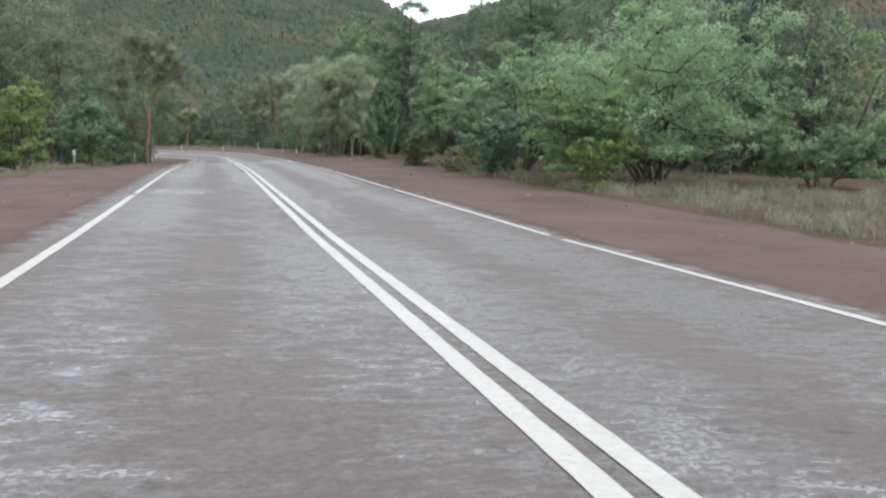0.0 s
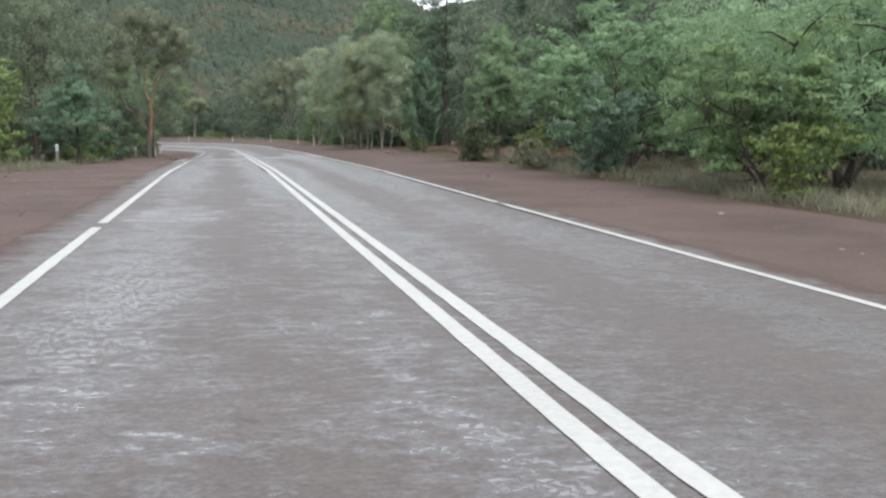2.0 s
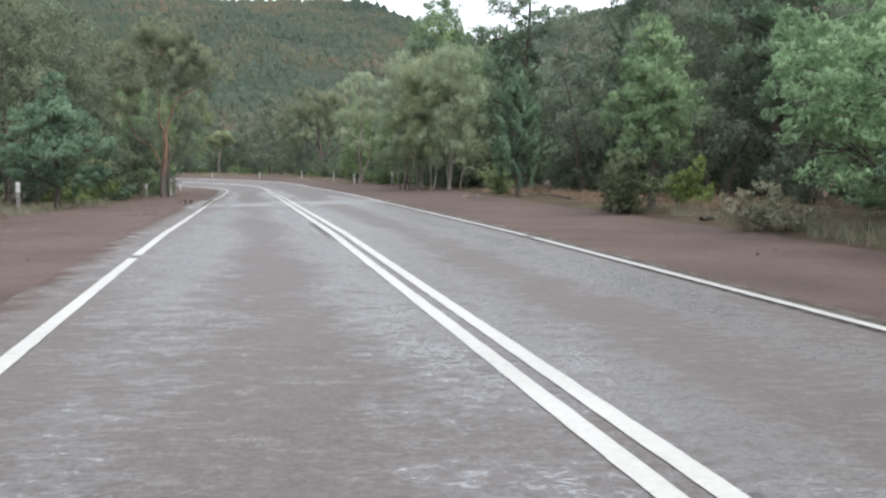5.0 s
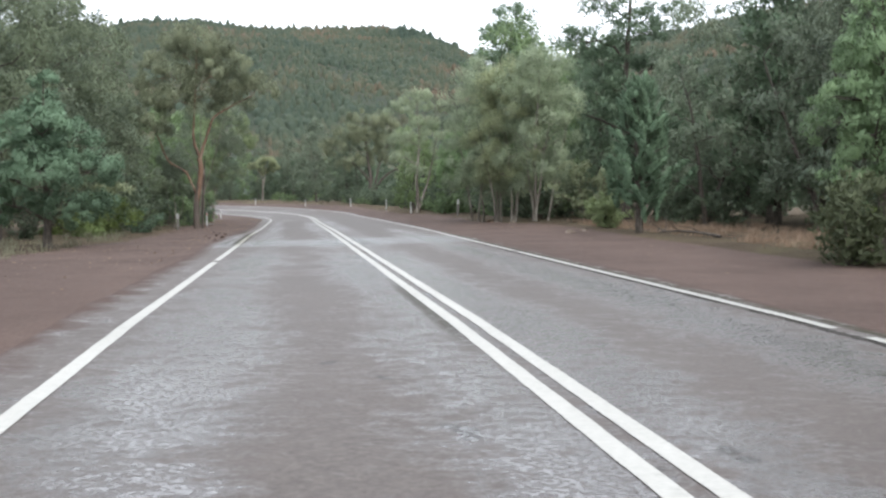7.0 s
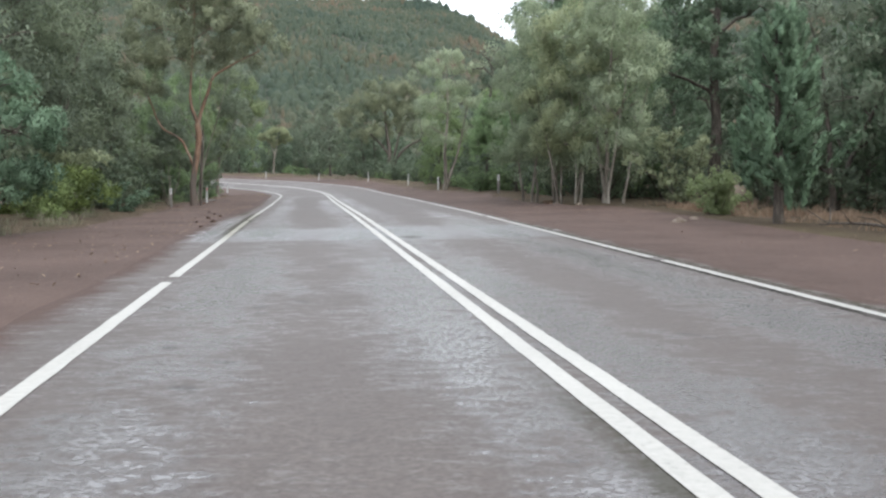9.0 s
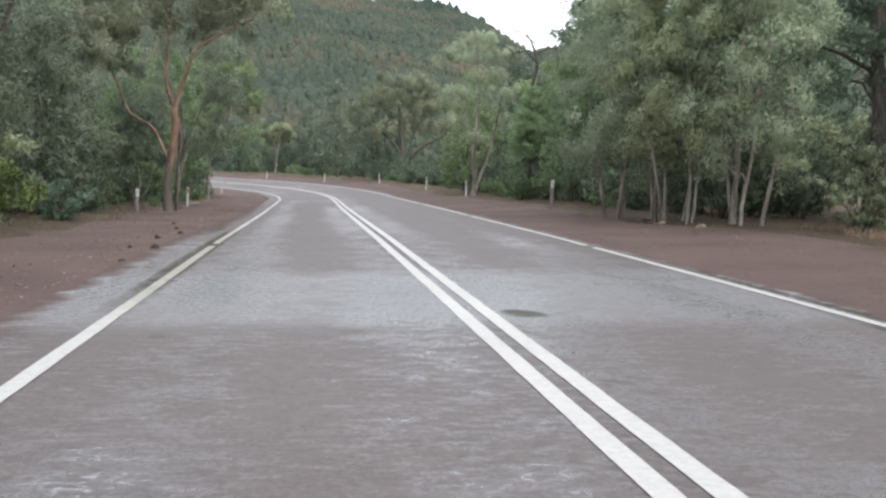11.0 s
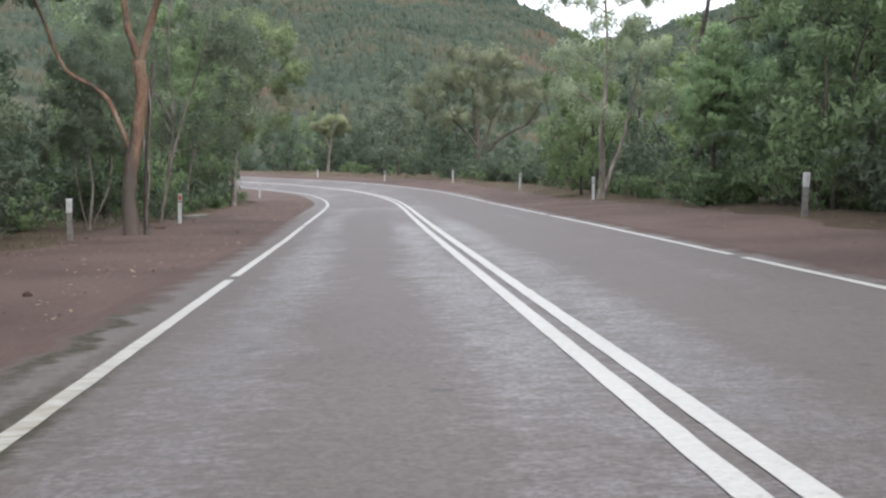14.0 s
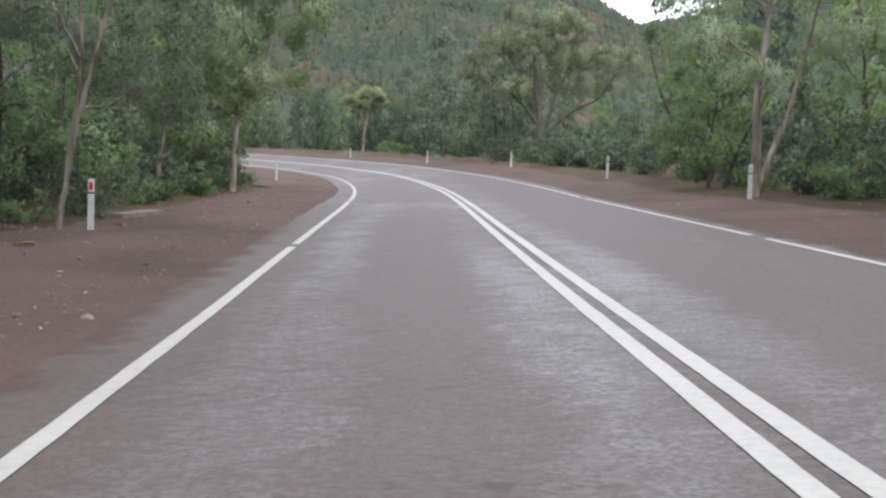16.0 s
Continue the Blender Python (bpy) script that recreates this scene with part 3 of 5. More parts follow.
def tuft_leaves(r, c1, r1, facing, total, size, droop=0.3, aspect=0.36, hang=0.75):
    """Leaf sprays in small dense tufts at c1 of radius r1; facing: the way each tuft looks out of its bough."""
    per = max(5, int(total / len(c1)))
    o = in_ball(r, len(c1) * per)
    n = len(o)
    c = np.repeat(c1, per, axis=0) + o * np.repeat(r1, per)[:, None] * np.array([1, 1, hang])
    a = r.normal(0, 1, (n, 3)) + o * 0.5
    a[:, 2] -= droop * 2
    a /= np.linalg.norm(a, axis=1, keepdims=True) + 1e-9
    b = np.cross(a, r.normal(0, 1, (n, 3)))
    b /= np.linalg.norm(b, axis=1, keepdims=True) + 1e-9
    s = size * r.uniform(0.55, 1.45, (n, 1))
    w = s * aspect * r.uniform(0.7, 1.3, (n, 1))
    far = c1 - c1.mean(0)
    out = 1.2 * o + np.repeat(0.7 * facing + 0.4 * far / (np.abs(far).max() + 1e-9), per, axis=0) + np.array([0, 0, 0.3])
    return sprays(c, a, b, s, w, out)


def leaves(r, centres, total, spread, size, droop=0.3, flat=0.7, aspect=0.36, tufts=6, tuft=0.42):
    """Each bough end carries a few tufts, with gaps between them."""
    centres = np.asarray(centres, float)
    radius = np.broadcast_to(np.asarray(spread, float), (len(centres),))
    big = in_ball(r, len(centres) * tufts, 0.25)
    big[:, 2] = np.abs(big[:, 2]) * 0.9 - 0.3
    rad = np.repeat(radius, tufts)
    c1 = np.repeat(centres, tufts, axis=0) + big * rad[:, None] * np.array([1, 1, flat])
    return tuft_leaves(r, c1, rad * tuft * r.uniform(0.6, 1.35, len(rad)), big, total, size, droop, aspect)


def plant(name, trunk, crown, bark, leaf, label, category, group="", trunk_name="trunk"):
    root = new(name)
    for k, (nick, bits) in enumerate(trunk if isinstance(trunk, list) else [(trunk_name, trunk)]):
        piece(nick, smooth(mesh_np(nick, *bits)), bark, root)
    piece("crown", mesh_np("crown", *crown), leaf, root)
    return tagged(root, label, category, group)


def random_lobes(r, height, width, low, k=13):
    """Billows of a leafy crown: broad below the middle, a rounded top."""
    out = []
    for i in range(k):
        f = (i + r.uniform(0.2, 0.8)) / k
        z = height * (low + 0.06 + (0.92 - low) * f)
        reach = width * 0.36 * math.sqrt(max(0.05, 1 - (2 * f - 0.75) ** 2 / 1.6)) * r.uniform(0.55, 1.0)
        a = i * 2.4 + r.uniform(-0.5, 0.5)
        q = width * r.uniform(0.17, 0.26) * (1.0 - 0.25 * f) * math.sqrt(13 / k)
        out.append((reach * math.cos(a), reach * math.sin(a), z - 0.5 * q * f, q, q, q * r.uniform(0.62, 0.85)))
    return out


def plume_lobes(height, width, base):
    """Billows of a young cypress pine: upright, fullest below the middle, drawn to a point."""
    out = [(0, 0, height - 0.07 * height, 0.13 * width, 0.13 * width, 0.08 * height)]
    for i, k in enumerate((0.78, 1.0, 0.94, 0.74, 0.46)):
        z, q = height * (base + (0.92 - base) * (i + 0.35) / 5), 0.5 * width * k
        for j in range(4 if i < 4 else 3):
            a = 1.57 * j + 0.8 * i
            out.append((0.5 * q * math.cos(a), 0.5 * q * math.sin(a), z + 0.05 * height * math.sin(2.1 * j + i), 0.52 * q, 0.52 * q, 0.115 * height))
    return out


def gum_tree(name, seed, height, width, bare, leaf, bark, label, stems=1, n=7000, size=0.26, thick=0.16, low=0.15, tuft=0.075, given=None, lobes=None, group="", droop=0.5):
    """A eucalypt: forking stems whose limbs carry billows of leaf tufts.
    given: stems set by hand, as lists of points with a first and last radius; lobes: billows set by hand (place, radii)."""
    r = np.random.RandomState(seed)
    groups, wood = [], []
    if given:
        for pts, r0, r1 in given:
            pts = np.array(pts, float)
            t = np.linspace(0, len(pts) - 1, 4 * len(pts))
            pts = np.stack([np.interp(t, np.arange(len(pts)), pts[:, k]) for k in range(3)], -1)
            pts[1:-1] = (pts[:-2] + pts[1:-1] + pts[2:]) / 3
            pts += np.cumsum(r.normal(0, 0.012, pts.shape), 0)
            radii = np.linspace(r0, r1, len(pts)) * (1 + 0.07 * np.sin(np.arange(len(pts)) * 1.9 + seed))
            if not groups:
                radii[:3] *= (1.35, 1.2, 1.08)
            groups.append(("limb" if groups else "trunk", tube(pts, radii, 10)))
            wood.append(np.c_[pts, radii])
    else:
        for k in range(stems):
            a0 = 2 * np.pi * k / stems + r.uniform(-0.6, 0.6)
            tilt = 0.05 if stems == 1 else 0.10
            start = np.array([np.cos(a0), np.sin(a0), 0]) * (0.0 if stems == 1 else 0.45)
            way = np.array([tilt * np.cos(a0), tilt * np.sin(a0), 1.0])
            pts, _ = limb(r, start - np.array([0, 0, 0.15]), way / np.linalg.norm(way), height * r.uniform(0.62, 0.8), 0.07, 0.03, 9)
            rad = thick / math.sqrt(stems)
            radii = np.linspace(rad * 1.2, rad * 0.2, len(pts))
            groups.append(("trunk", tube(pts, radii, 8)))
            wood.append(np.c_[pts, radii])
    wood = np.concatenate(wood)
    if lobes is None:
        lobes = random_lobes(r, height, width, low, 24 if stems > 2 else 15)
    step = tuft * width
    centres, facing = [], []
    for x, y, z, rx, ry, rz in lobes:
        c, axes = np.array([x, y, z]), np.array([rx, ry, rz])
        cost = np.linalg.norm(wood[:, :3] - c, axis=1) + 3.0 * np.clip(wood[:, 2] - z + 0.25 * np.hypot(wood[:, 0] - x, wood[:, 1] - y), 0, None)
        w = wood[cost.argmin()]
        p, reach = w[:3], np.linalg.norm(c - w[:3])
        f = np.linspace(0, 1, 6)[:, None]
        path = p * (1 - f) + c * f + np.array([0, 0, 0.18 * reach]) * f * (1 - f) * 2
        path[1:-1] += r.normal(0, 0.04 * reach + 0.01, (4, 3))
        q0 = min(0.6 * w[3], 0.02 + 0.028 * reach)
        tubes = [tube(path, np.linspace(q0, 0.4 * q0 + 0.004, 6), 5)]
        m = int(np.clip(2.1 * (rx * rz + rx * ry + ry * rz) / step ** 2 / 3, 5, 60))
        d = r.normal(0, 1, (3 * m, 3))
        d /= np.linalg.norm(d, axis=1, keepdims=True)
        d = d[(d[:, 2] > -0.35) | (r.uniform(0, 1, len(d)) < 0.3)][:m]
        at = c + d * axes * r.uniform(0.55, 1.08, (len(d), 1))
        centres.append(at)
        facing.append(d)
        for q in at[:: 4]:
            start = path[r.randint(3, 6)]
            bow = 0.5 * (start + q) + np.array([0, 0, 0.05])
            tubes.append(tube(np.array([start, bow, q]), [0.3 * q0 + 0.004, 0.2 * q0 + 0.004, 0.004], 3))
        groups.append(("limb", joined(tubes)))
    centres, facing = np.concatenate(centres), np.concatenate(facing)
    crown = tuft_leaves(r, centres, step * r.uniform(0.65, 1.4, len(centres)), facing, n * 1.5, size * 0.76, droop, 0.36, 1.1 if droop > 0 else 0.8)
    crown[0][:, 2] = np.clip(crown[0][:, 2], 0.05, None)
    return plant(name, groups, crown, bark, leaf, label, "tree", group)


def cypress(name, seed, height, width, leaf, label, n=5200, size=0.24, base=0.12, blunt=0.55, belly=7.0, group=""):
    """A cypress pine: a straight dark stem and upswept sprays in a lumpy cone."""
    r = np.random.RandomState(seed)
    pts, _ = limb(r, (0, 0, -0.15), (0, 0, 1), height * 0.97, 0.02, 0.02, 8)
    tubes = [tube(pts, np.linspace(0.035 * width + 0.05, 0.015, len(pts)), 8)]
    nb = int(34 + height * 5)
    centres, sizes, ways = [], [], []
    for i in range(nb):
        f = base + (1 - base) * ((i + r.uniform(0, 1)) / nb)
        prof = (1 - f) ** blunt * min(1.0, (f - base) * belly + 0.45)
        reach = width / 2 * prof * r.uniform(0.7, 1.15)
        a = i * 2.4 + r.uniform(-0.5, 0.5)
        p0 = np.array([0, 0, height * f * 0.93])
        p1 = p0 + np.array([np.cos(a) * reach, np.sin(a) * reach, reach * r.uniform(0.3, 0.75)])
        tubes.append(tube(np.array([p0, 0.5 * (p0 + p1) - [0, 0, 0.05 * reach], p1]), [0.03, 0.02, 0.006], 3))
        m = max(2, int(reach * 3.0))
        for k in range(m):
            g = 0.35 + 0.7 * (k + 0.5) / m
            way = np.array([np.cos(a) * 0.6, np.sin(a) * 0.6, 1.0]) + r.normal(0, 0.28, 3)
            centres.append(p0 + (p1 - p0) * g + r.normal(0, 0.1 + 0.04 * width, 3) * [1, 1, 0.5])
            ways.append(way / np.linalg.norm(way))
            sizes.append((0.16 + 0.05 * width * prof) * r.uniform(0.7, 1.3))
    centres, ways, sizes = np.array(centres), np.array(ways), np.array(sizes)
    # each plume: sprays swept up along its own axis
    per = max(4, int(1.5 * n / len(centres)))
    o = in_ball(r, len(centres) * per)
    sp, axis = np.repeat(sizes, per)[:, None], np.repeat(ways, per, 0)
    k = len(o)
    along = r.uniform(-1, 1, (k, 1))
    c = np.repeat(centres, per, 0) + o * sp * 0.62 * (1.05 - 0.6 * np.abs(along)) + axis * along * sp * 1.5
    a = axis + r.normal(0, 0.35, (k, 3)) + 0.5 * o
    a /= np.linalg.norm(a, axis=1, keepdims=True)
    b = np.cross(a, r.normal(0, 1, (k, 3)))
    b /= np.linalg.norm(b, axis=1, keepdims=True) + 1e-9
    s = 0.8 * size * r.uniform(0.6, 1.4, (k, 1))
    out = 0.55 * np.c_[c[:, :2] / (0.5 * width), np.full(k, 0.3)] + 1.0 * o + 0.3 * axis
    return plant(name, joined(tubes), sprays(c, a, b, s, s * 0.36, out), DARK_BARK, leaf, label, "tree", group)


def wattle(name, seed, height, width, leaf, label, stems=6, per=75, size=0.2, low=0.12, group=""):
    """A spreading wattle: dark crooked stems from the ground, feathery leaf in billows."""
    r = np.random.RandomState(seed)
    groups, tips = [], []
    for k in range(stems):
        a = 2 * np.pi * k / stems + r.uniform(-0.4, 0.4)
        out = r.uniform(0.25, 0.95) * width / height * 0.55
        w1 = np.array([np.cos(a) * out, np.sin(a) * out, 1.0])
        p1, d1 = limb(r, (0.25 * np.cos(a), 0.25 * np.sin(a), -0.15), w1 / np.linalg.norm(w1), height * r.uniform(0.6, 0.85), 0.16, 0.0, 8)
        tubes = [tube(p1, np.linspace(0.012 * height, 0.016, len(p1)), 7)]
        for j in range(9):
            q = p1[r.randint(2, len(p1))]
            a3 = a + r.uniform(-1.6, 1.6)
            w3 = np.array([np.cos(a3), np.sin(a3), r.uniform(-0.15, 0.8)])
            p3, _ = limb(r, q, w3 / np.linalg.norm(w3), width * r.uniform(0.14, 0.3), 0.2, -0.01, 5)
            tubes.append(tube(p3, np.linspace(0.03, 0.006, len(p3)), 5))
            tips += [p3[-1], p3[-2], p3[-3]]
        tips.append(p1[-1])
        groups.append(("stem", joined(tubes)))
    tips = np.array(tips)
    n2 = len(tips)
    tips = np.concatenate([tips, tips + r.normal(0, width * 0.045, (n2, 3))])
    tips[:, 2] = np.clip(tips[:, 2], height * low, None) * height / max(tips[:, 2].max(), 0.1)
    crown = leaves(r, tips, 1.6 * per * len(tips), width * 0.058, size * 0.68, 0.15, 0.6, 0.34, 4, 0.5)
    return plant(name, groups, crown, DARK_BARK, leaf, label, "tree" if height > 3 else "shrub", group)


def shrub(name, seed, height, width, leaf, label, n=1500, size=0.16, group=""):
    r = np.random.RandomState(seed)
    tubes, tips = [], []
    for k in range(9):
        a, out = r.uniform(0, 2 * np.pi), r.uniform(0.1, 1.0) * width / height * 0.95
        w = np.array([np.cos(a) * out, np.sin(a) * out, 1.0])
        p, _ = limb(r, (0.1 * np.cos(a), 0.1 * np.sin(a), -0.08), w / np.linalg.norm(w), height * r.uniform(0.6, 0.95), 0.15, 0.0, 5)
        tubes.append(tube(p, np.linspace(0.022, 0.006, len(p)), 3))
        tips += list(p[1:]) + [p[-1] + r.normal(0, 0.12, 3) for _ in range(2)]
    tips = np.array(tips)
    tips[:, 2] = np.clip(tips[:, 2], 0.12, None)
    crown = leaves(r, tips, n * 1.2, width * 0.12, size * 0.92, -0.25, 0.8, 0.34, 4, 0.5)
    crown[0][:, 2] = np.clip(crown[0][:, 2], 0.01, None)
    return plant(name, joined(tubes), crown, DARK_BARK, leaf, label, "shrub", group, "trunk")


def set_down(ob, x, y, turn=0.0, scale=1.0, sink=0.0):
    ob.matrix_basis = pose(x, y, float(ground_z(x, y)[0]) - sink, 0, 0, turn) @ Matrix.Scale(scale, 4)
    return ob


def another(ob, x, y, turn=0.0, scale=1.0, sink=0.05, tall=1.0):
    m = pose(x, y, float(ground_z(x, y)[0]) - sink, 0, 0, turn) @ Matrix.Diagonal((scale, scale, scale * tall, 1))
    keep = ob.scale.copy()
    ob.scale = (1, 1, 1)
    got = copy_thing(ob, m)
    ob.scale = keep
    return got


# ---- roadside posts ----
def guide_post(white=True, red=False, height=1.0, wide=0.10):
    root = new("guide_post")

    def slab(w, d, z0, z1, taper=0.0, off=0.0):
        bm = bmesh.new()
        bmesh.ops.create_cube(bm, size=1)
        for v in bm.verts:
            v.co = Vector((v.co.x * w, v.co.y * d + off, z0 + (v.co.z + 0.5) * (z1 - z0)))
        bmesh.ops.bevel(bm, geom=bm.edges[:], offset=min(w, d) * 0.14, segments=2, affect="EDGES", profile=0.6)
        return bm

    post = part("post", slab(wide, 0.045 if white else 0.09, -0.15, height), POST_WHITE if white else POST_GREY, root)
    if white:
        part("band", slab(wide + 0.006, 0.051, height - 0.27, height - 0.235), BLACK_BAND, post, "black band round the post")
        part("reflector", slab(wide * 0.6, 0.008, height - 0.2, height - 0.06, 0, -0.027), RED_REFLECTOR if red else GREY_REFLECTOR, post, "red reflector" if red else "clear reflector")
    else:
        part("cap", slab(wide + 0.008, 0.098, height - 0.32, height + 0.004), POST_WHITE, post, "flaking white painted top")
        part("reflector", slab(wide * 0.45, 0.008, height - 0.2, height - 0.08, 0, -0.053), GREY_REFLECTOR, post, "clear reflector")
    return root


def build_posts():
    for x, y, kind, lean in POSTS:
        p = guide_post(kind != "timber", kind == "red", 1.0, 0.12 if kind == "timber" else 0.11)
        p.matrix_basis = pose(x, y, float(ground_z(x, y)[0]), 0, lean, 4)
        what = {"timber": "grey timber guide post with a flaking white top", "red": "white guide post with a red reflector", "white": "slim white guide post on the gravel shoulder"}[kind]
        tagged(p, what, "guide post", "guide posts along the road")


POSTS = [(-8.96, 44.6, "timber", 0.5), (-8.4, 81.4, "timber", -1), (-7.35, 89.4, "red", 0.6), (-9.2, 131, "white", 0),
         (8.3, 79.4, "timber", 1), (7.6, 97.2, "white", -1.5), (7.3, 114.5, "white", 1), (5.05, 132.8, "white", -1), (0.2, 148.3, "white", 0.5), (-6.6, 165.0, "white", -0.6)]


# ---- trees along the road ----
BIG_GUM = [
    ([(0, 0, -0.2), (-0.07, 0, 1.35), (0.03, 0, 2.35), (0.24, 0.03, 3.5), (0.34, 0.08, 4.3), (0.22, 0.1, 5.0)], 0.2, 0.17),
    ([(0.24, 0.1, 4.9), (-0.13, 0.2, 5.8), (-0.28, 0.3, 6.5), (-0.2, 0.4, 7.8), (0.0, 0.5, 11.4)], 0.12, 0.045),
    ([(0.24, 0.1, 4.9), (0.5, -0.05, 5.8), (0.84, -0.2, 6.8), (1.1, -0.3, 7.6), (1.95, -0.4, 8.2), (3.8, -0.4, 9.2)], 0.12, 0.045),
    ([(0.0, 0, 2.2), (-0.3, 0.05, 3.2), (-0.78, 0.1, 4.1), (-1.9, 0.3, 4.65), (-2.25, 0.4, 5.4), (-2.6, 0.3, 6.5), (-3.2, 0.3, 7.6)], 0.08, 0.035),
]
BIG_GUM_LOBES = [(0.2, 0.3, 12.5, 2.4, 2.3, 1.5), (-1.6, 1.2, 12.2, 1.9, 1.8, 1.3), (1.6, 0.8, 11.9, 1.8, 1.7, 1.2), (1.3, -0.6, 10.3, 2.0, 1.9, 1.2), (4.2, -0.4, 9.8, 1.7, 1.5, 0.9), (2.9, -0.3, 10.6, 1.5, 1.4, 1.0),
                 (-2.4, 0.6, 10.4, 2.1, 2.0, 1.3), (-3.5, 0.4, 8.5, 1.8, 1.6, 1.0), (-2.6, -0.9, 7.0, 1.4, 1.3, 0.8), (0.4, 1.6, 9.3, 1.7, 1.5, 1.0), (-1.1, -0.5, 8.7, 1.5, 1.4, 0.9), (2.6, 0.6, 8.7, 1.3, 1.2, 0.7)]
FORKED_GUM = [
    ([(0, 0, -0.2), (-0.25, 0, 1.5), (-0.1, 0, 3.2), (-0.5, 0.2, 5.5), (-0.7, 0.2, 8.5)], 0.36, 0.08),
    ([(0.05, 0, 0.8), (0.9, 0, 2.8), (2.2, -0.2, 3.9), (4.0, -0.3, 4.7), (5.2, -0.3, 6.6)], 0.2, 0.05),
    ([(-0.15, 0, 2.6), (-1.4, 0.2, 4.2), (-3.6, 0.3, 6.0)], 0.16, 0.05),
    ([(0.1, 0.1, 0.6), (0.35, 0.5, 2.6), (0.9, 0.9, 4.8), (1.6, 1.0, 6.4)], 0.2, 0.06),
]
FORKED_GUM_LOBES = [(-0.7, 0, 10.1, 2.8, 2.6, 1.3), (-4.7, 0.3, 6.9, 2.0, 1.9, 1.2), (5.7, -0.3, 7.6, 1.9, 1.8, 1.2), (2.2, 0.6, 7.5, 2.4, 2.3, 1.4), (-2.5, -0.5, 4.9, 1.8, 1.7, 1.2), (-0.4, 0.5, 7.9, 2.6, 2.5, 1.4),
                    (4.0, 0.5, 5.7, 1.5, 1.5, 0.9), (-3.0, 0.6, 8.8, 1.8, 1.7, 1.0), (1.9, -0.4, 9.6, 1.7, 1.7, 1.0), (0.6, 1.6, 5.6, 1.6, 1.5, 1.0)]
SLIM_GUM = [
    ([(0, 0, -0.2), (0.23, 0, 1.4), (0.35, 0.1, 2.7), (0.38, 0.15, 3.8), (0.27, 0.2, 4.8), (0.3, 0.3, 7.6)], 0.052, 0.025),
    ([(0.22, 0, 1.3), (0.58, -0.1, 2.85), (0.85, -0.15, 3.85), (1.2, -0.2, 4.8), (1.9, -0.3, 7.4)], 0.046, 0.02),
    ([(0.36, 0.1, 3.2), (-0.5, 0.5, 4.6), (-1.3, 0.8, 6.0)], 0.036, 0.015),
]
SLIM_GUM_LOBES = [(0.3, 0.3, 7.9, 1.3, 1.3, 0.8), (1.9, -0.3, 7.4, 1.3, 1.3, 0.9), (-1.3, 0.8, 6.2, 1.3, 1.3, 0.9), (2.3, 0.4, 5.5, 1.2, 1.2, 0.9), (-0.6, -0.2, 5.0, 1.0, 1.0, 0.8), (1.3, 0.9, 6.0, 1.3, 1.2, 0.9),
                  (-1.5, 0.9, 4.2, 1.1, 1.1, 0.9), (1.9, 0.9, 3.9, 1.1, 1.1, 0.8), (-0.4, 1.5, 3.3, 1.2, 1.0, 0.9), (1.2, 1.6, 2.6, 1.1, 1.0, 0.8)]
PALE_GUM = [
    ([(0, 0, -0.2), (0.02, 0, 1.4), (-0.1, 0, 2.7), (0.08, 0.1, 4.5), (0.12, 0.2, 6.2), (-0.1, 0.3, 9.0)], 0.15, 0.04),
    ([(0.05, 0, 0.1), (0.45, -0.1, 1.4), (0.82, -0.15, 2.4), (1.15, -0.2, 3.8), (1.5, -0.3, 6.2)], 0.11, 0.03),
]
PALE_GUM_LOBES = [(0, 0.3, 9.2, 1.5, 1.4, 0.6), (1.6, 0, 8.5, 1.2, 1.2, 0.5), (-1.3, 0.3, 8.2, 1.2, 1.2, 0.6), (0.3, 0.3, 7.0, 1.3, 1.2, 0.7), (-0.9, 0.4, 5.8, 1.2, 1.2, 0.7), (1.5, -0.2, 6.1, 1.2, 1.1, 0.8),
                  (-1.3, 0.5, 4.4, 1.0, 1.0, 0.8), (1.9, 0, 4.6, 0.9, 0.9, 0.7), (0.1, 0.6, 3.5, 0.9, 0.9, 0.6)]
OLD_PINE = [([(0, 0, -0.2), (0.1, 0, 2.5), (-0.1, 0.1, 5.5), (0.15, 0.1, 8.5), (0.25, 0, 11.2)], 0.26, 0.05)]
OLD_PINE_LOBES = [(0.3, 0, 11.4, 1.4, 1.3, 0.9), (-1.2, 0, 10.1, 1.6, 1.4, 0.75), (1.5, 0.3, 9.7, 1.6, 1.5, 0.75), (-1.9, 0.2, 8.4, 1.5, 1.4, 0.75), (0.4, -0.6, 8.7, 1.6, 1.5, 0.8), (2.0, 0, 7.4, 1.5, 1.4, 0.7),
                  (-1.0, 0.4, 6.6, 1.7, 1.5, 0.75), (1.0, 0.6, 5.8, 1.6, 1.4, 0.7), (-2.0, 0, 5.0, 1.3, 1.2, 0.6), (1.9, -0.2, 4.4, 1.3, 1.2, 0.6), (-0.2, 1.2, 7.6, 1.6, 1.4, 0.8), (0.2, -1.0, 5.0, 1.3, 1.2, 0.6), (-0.4, 0.9, 4.0, 1.4, 1.2, 0.6)]
TEAL_PINE = [([(0, 0, -0.2), (0.05, 0, 1.5), (0, 0, 3.0), (0.05, 0, 4.9)], 0.13, 0.02)]
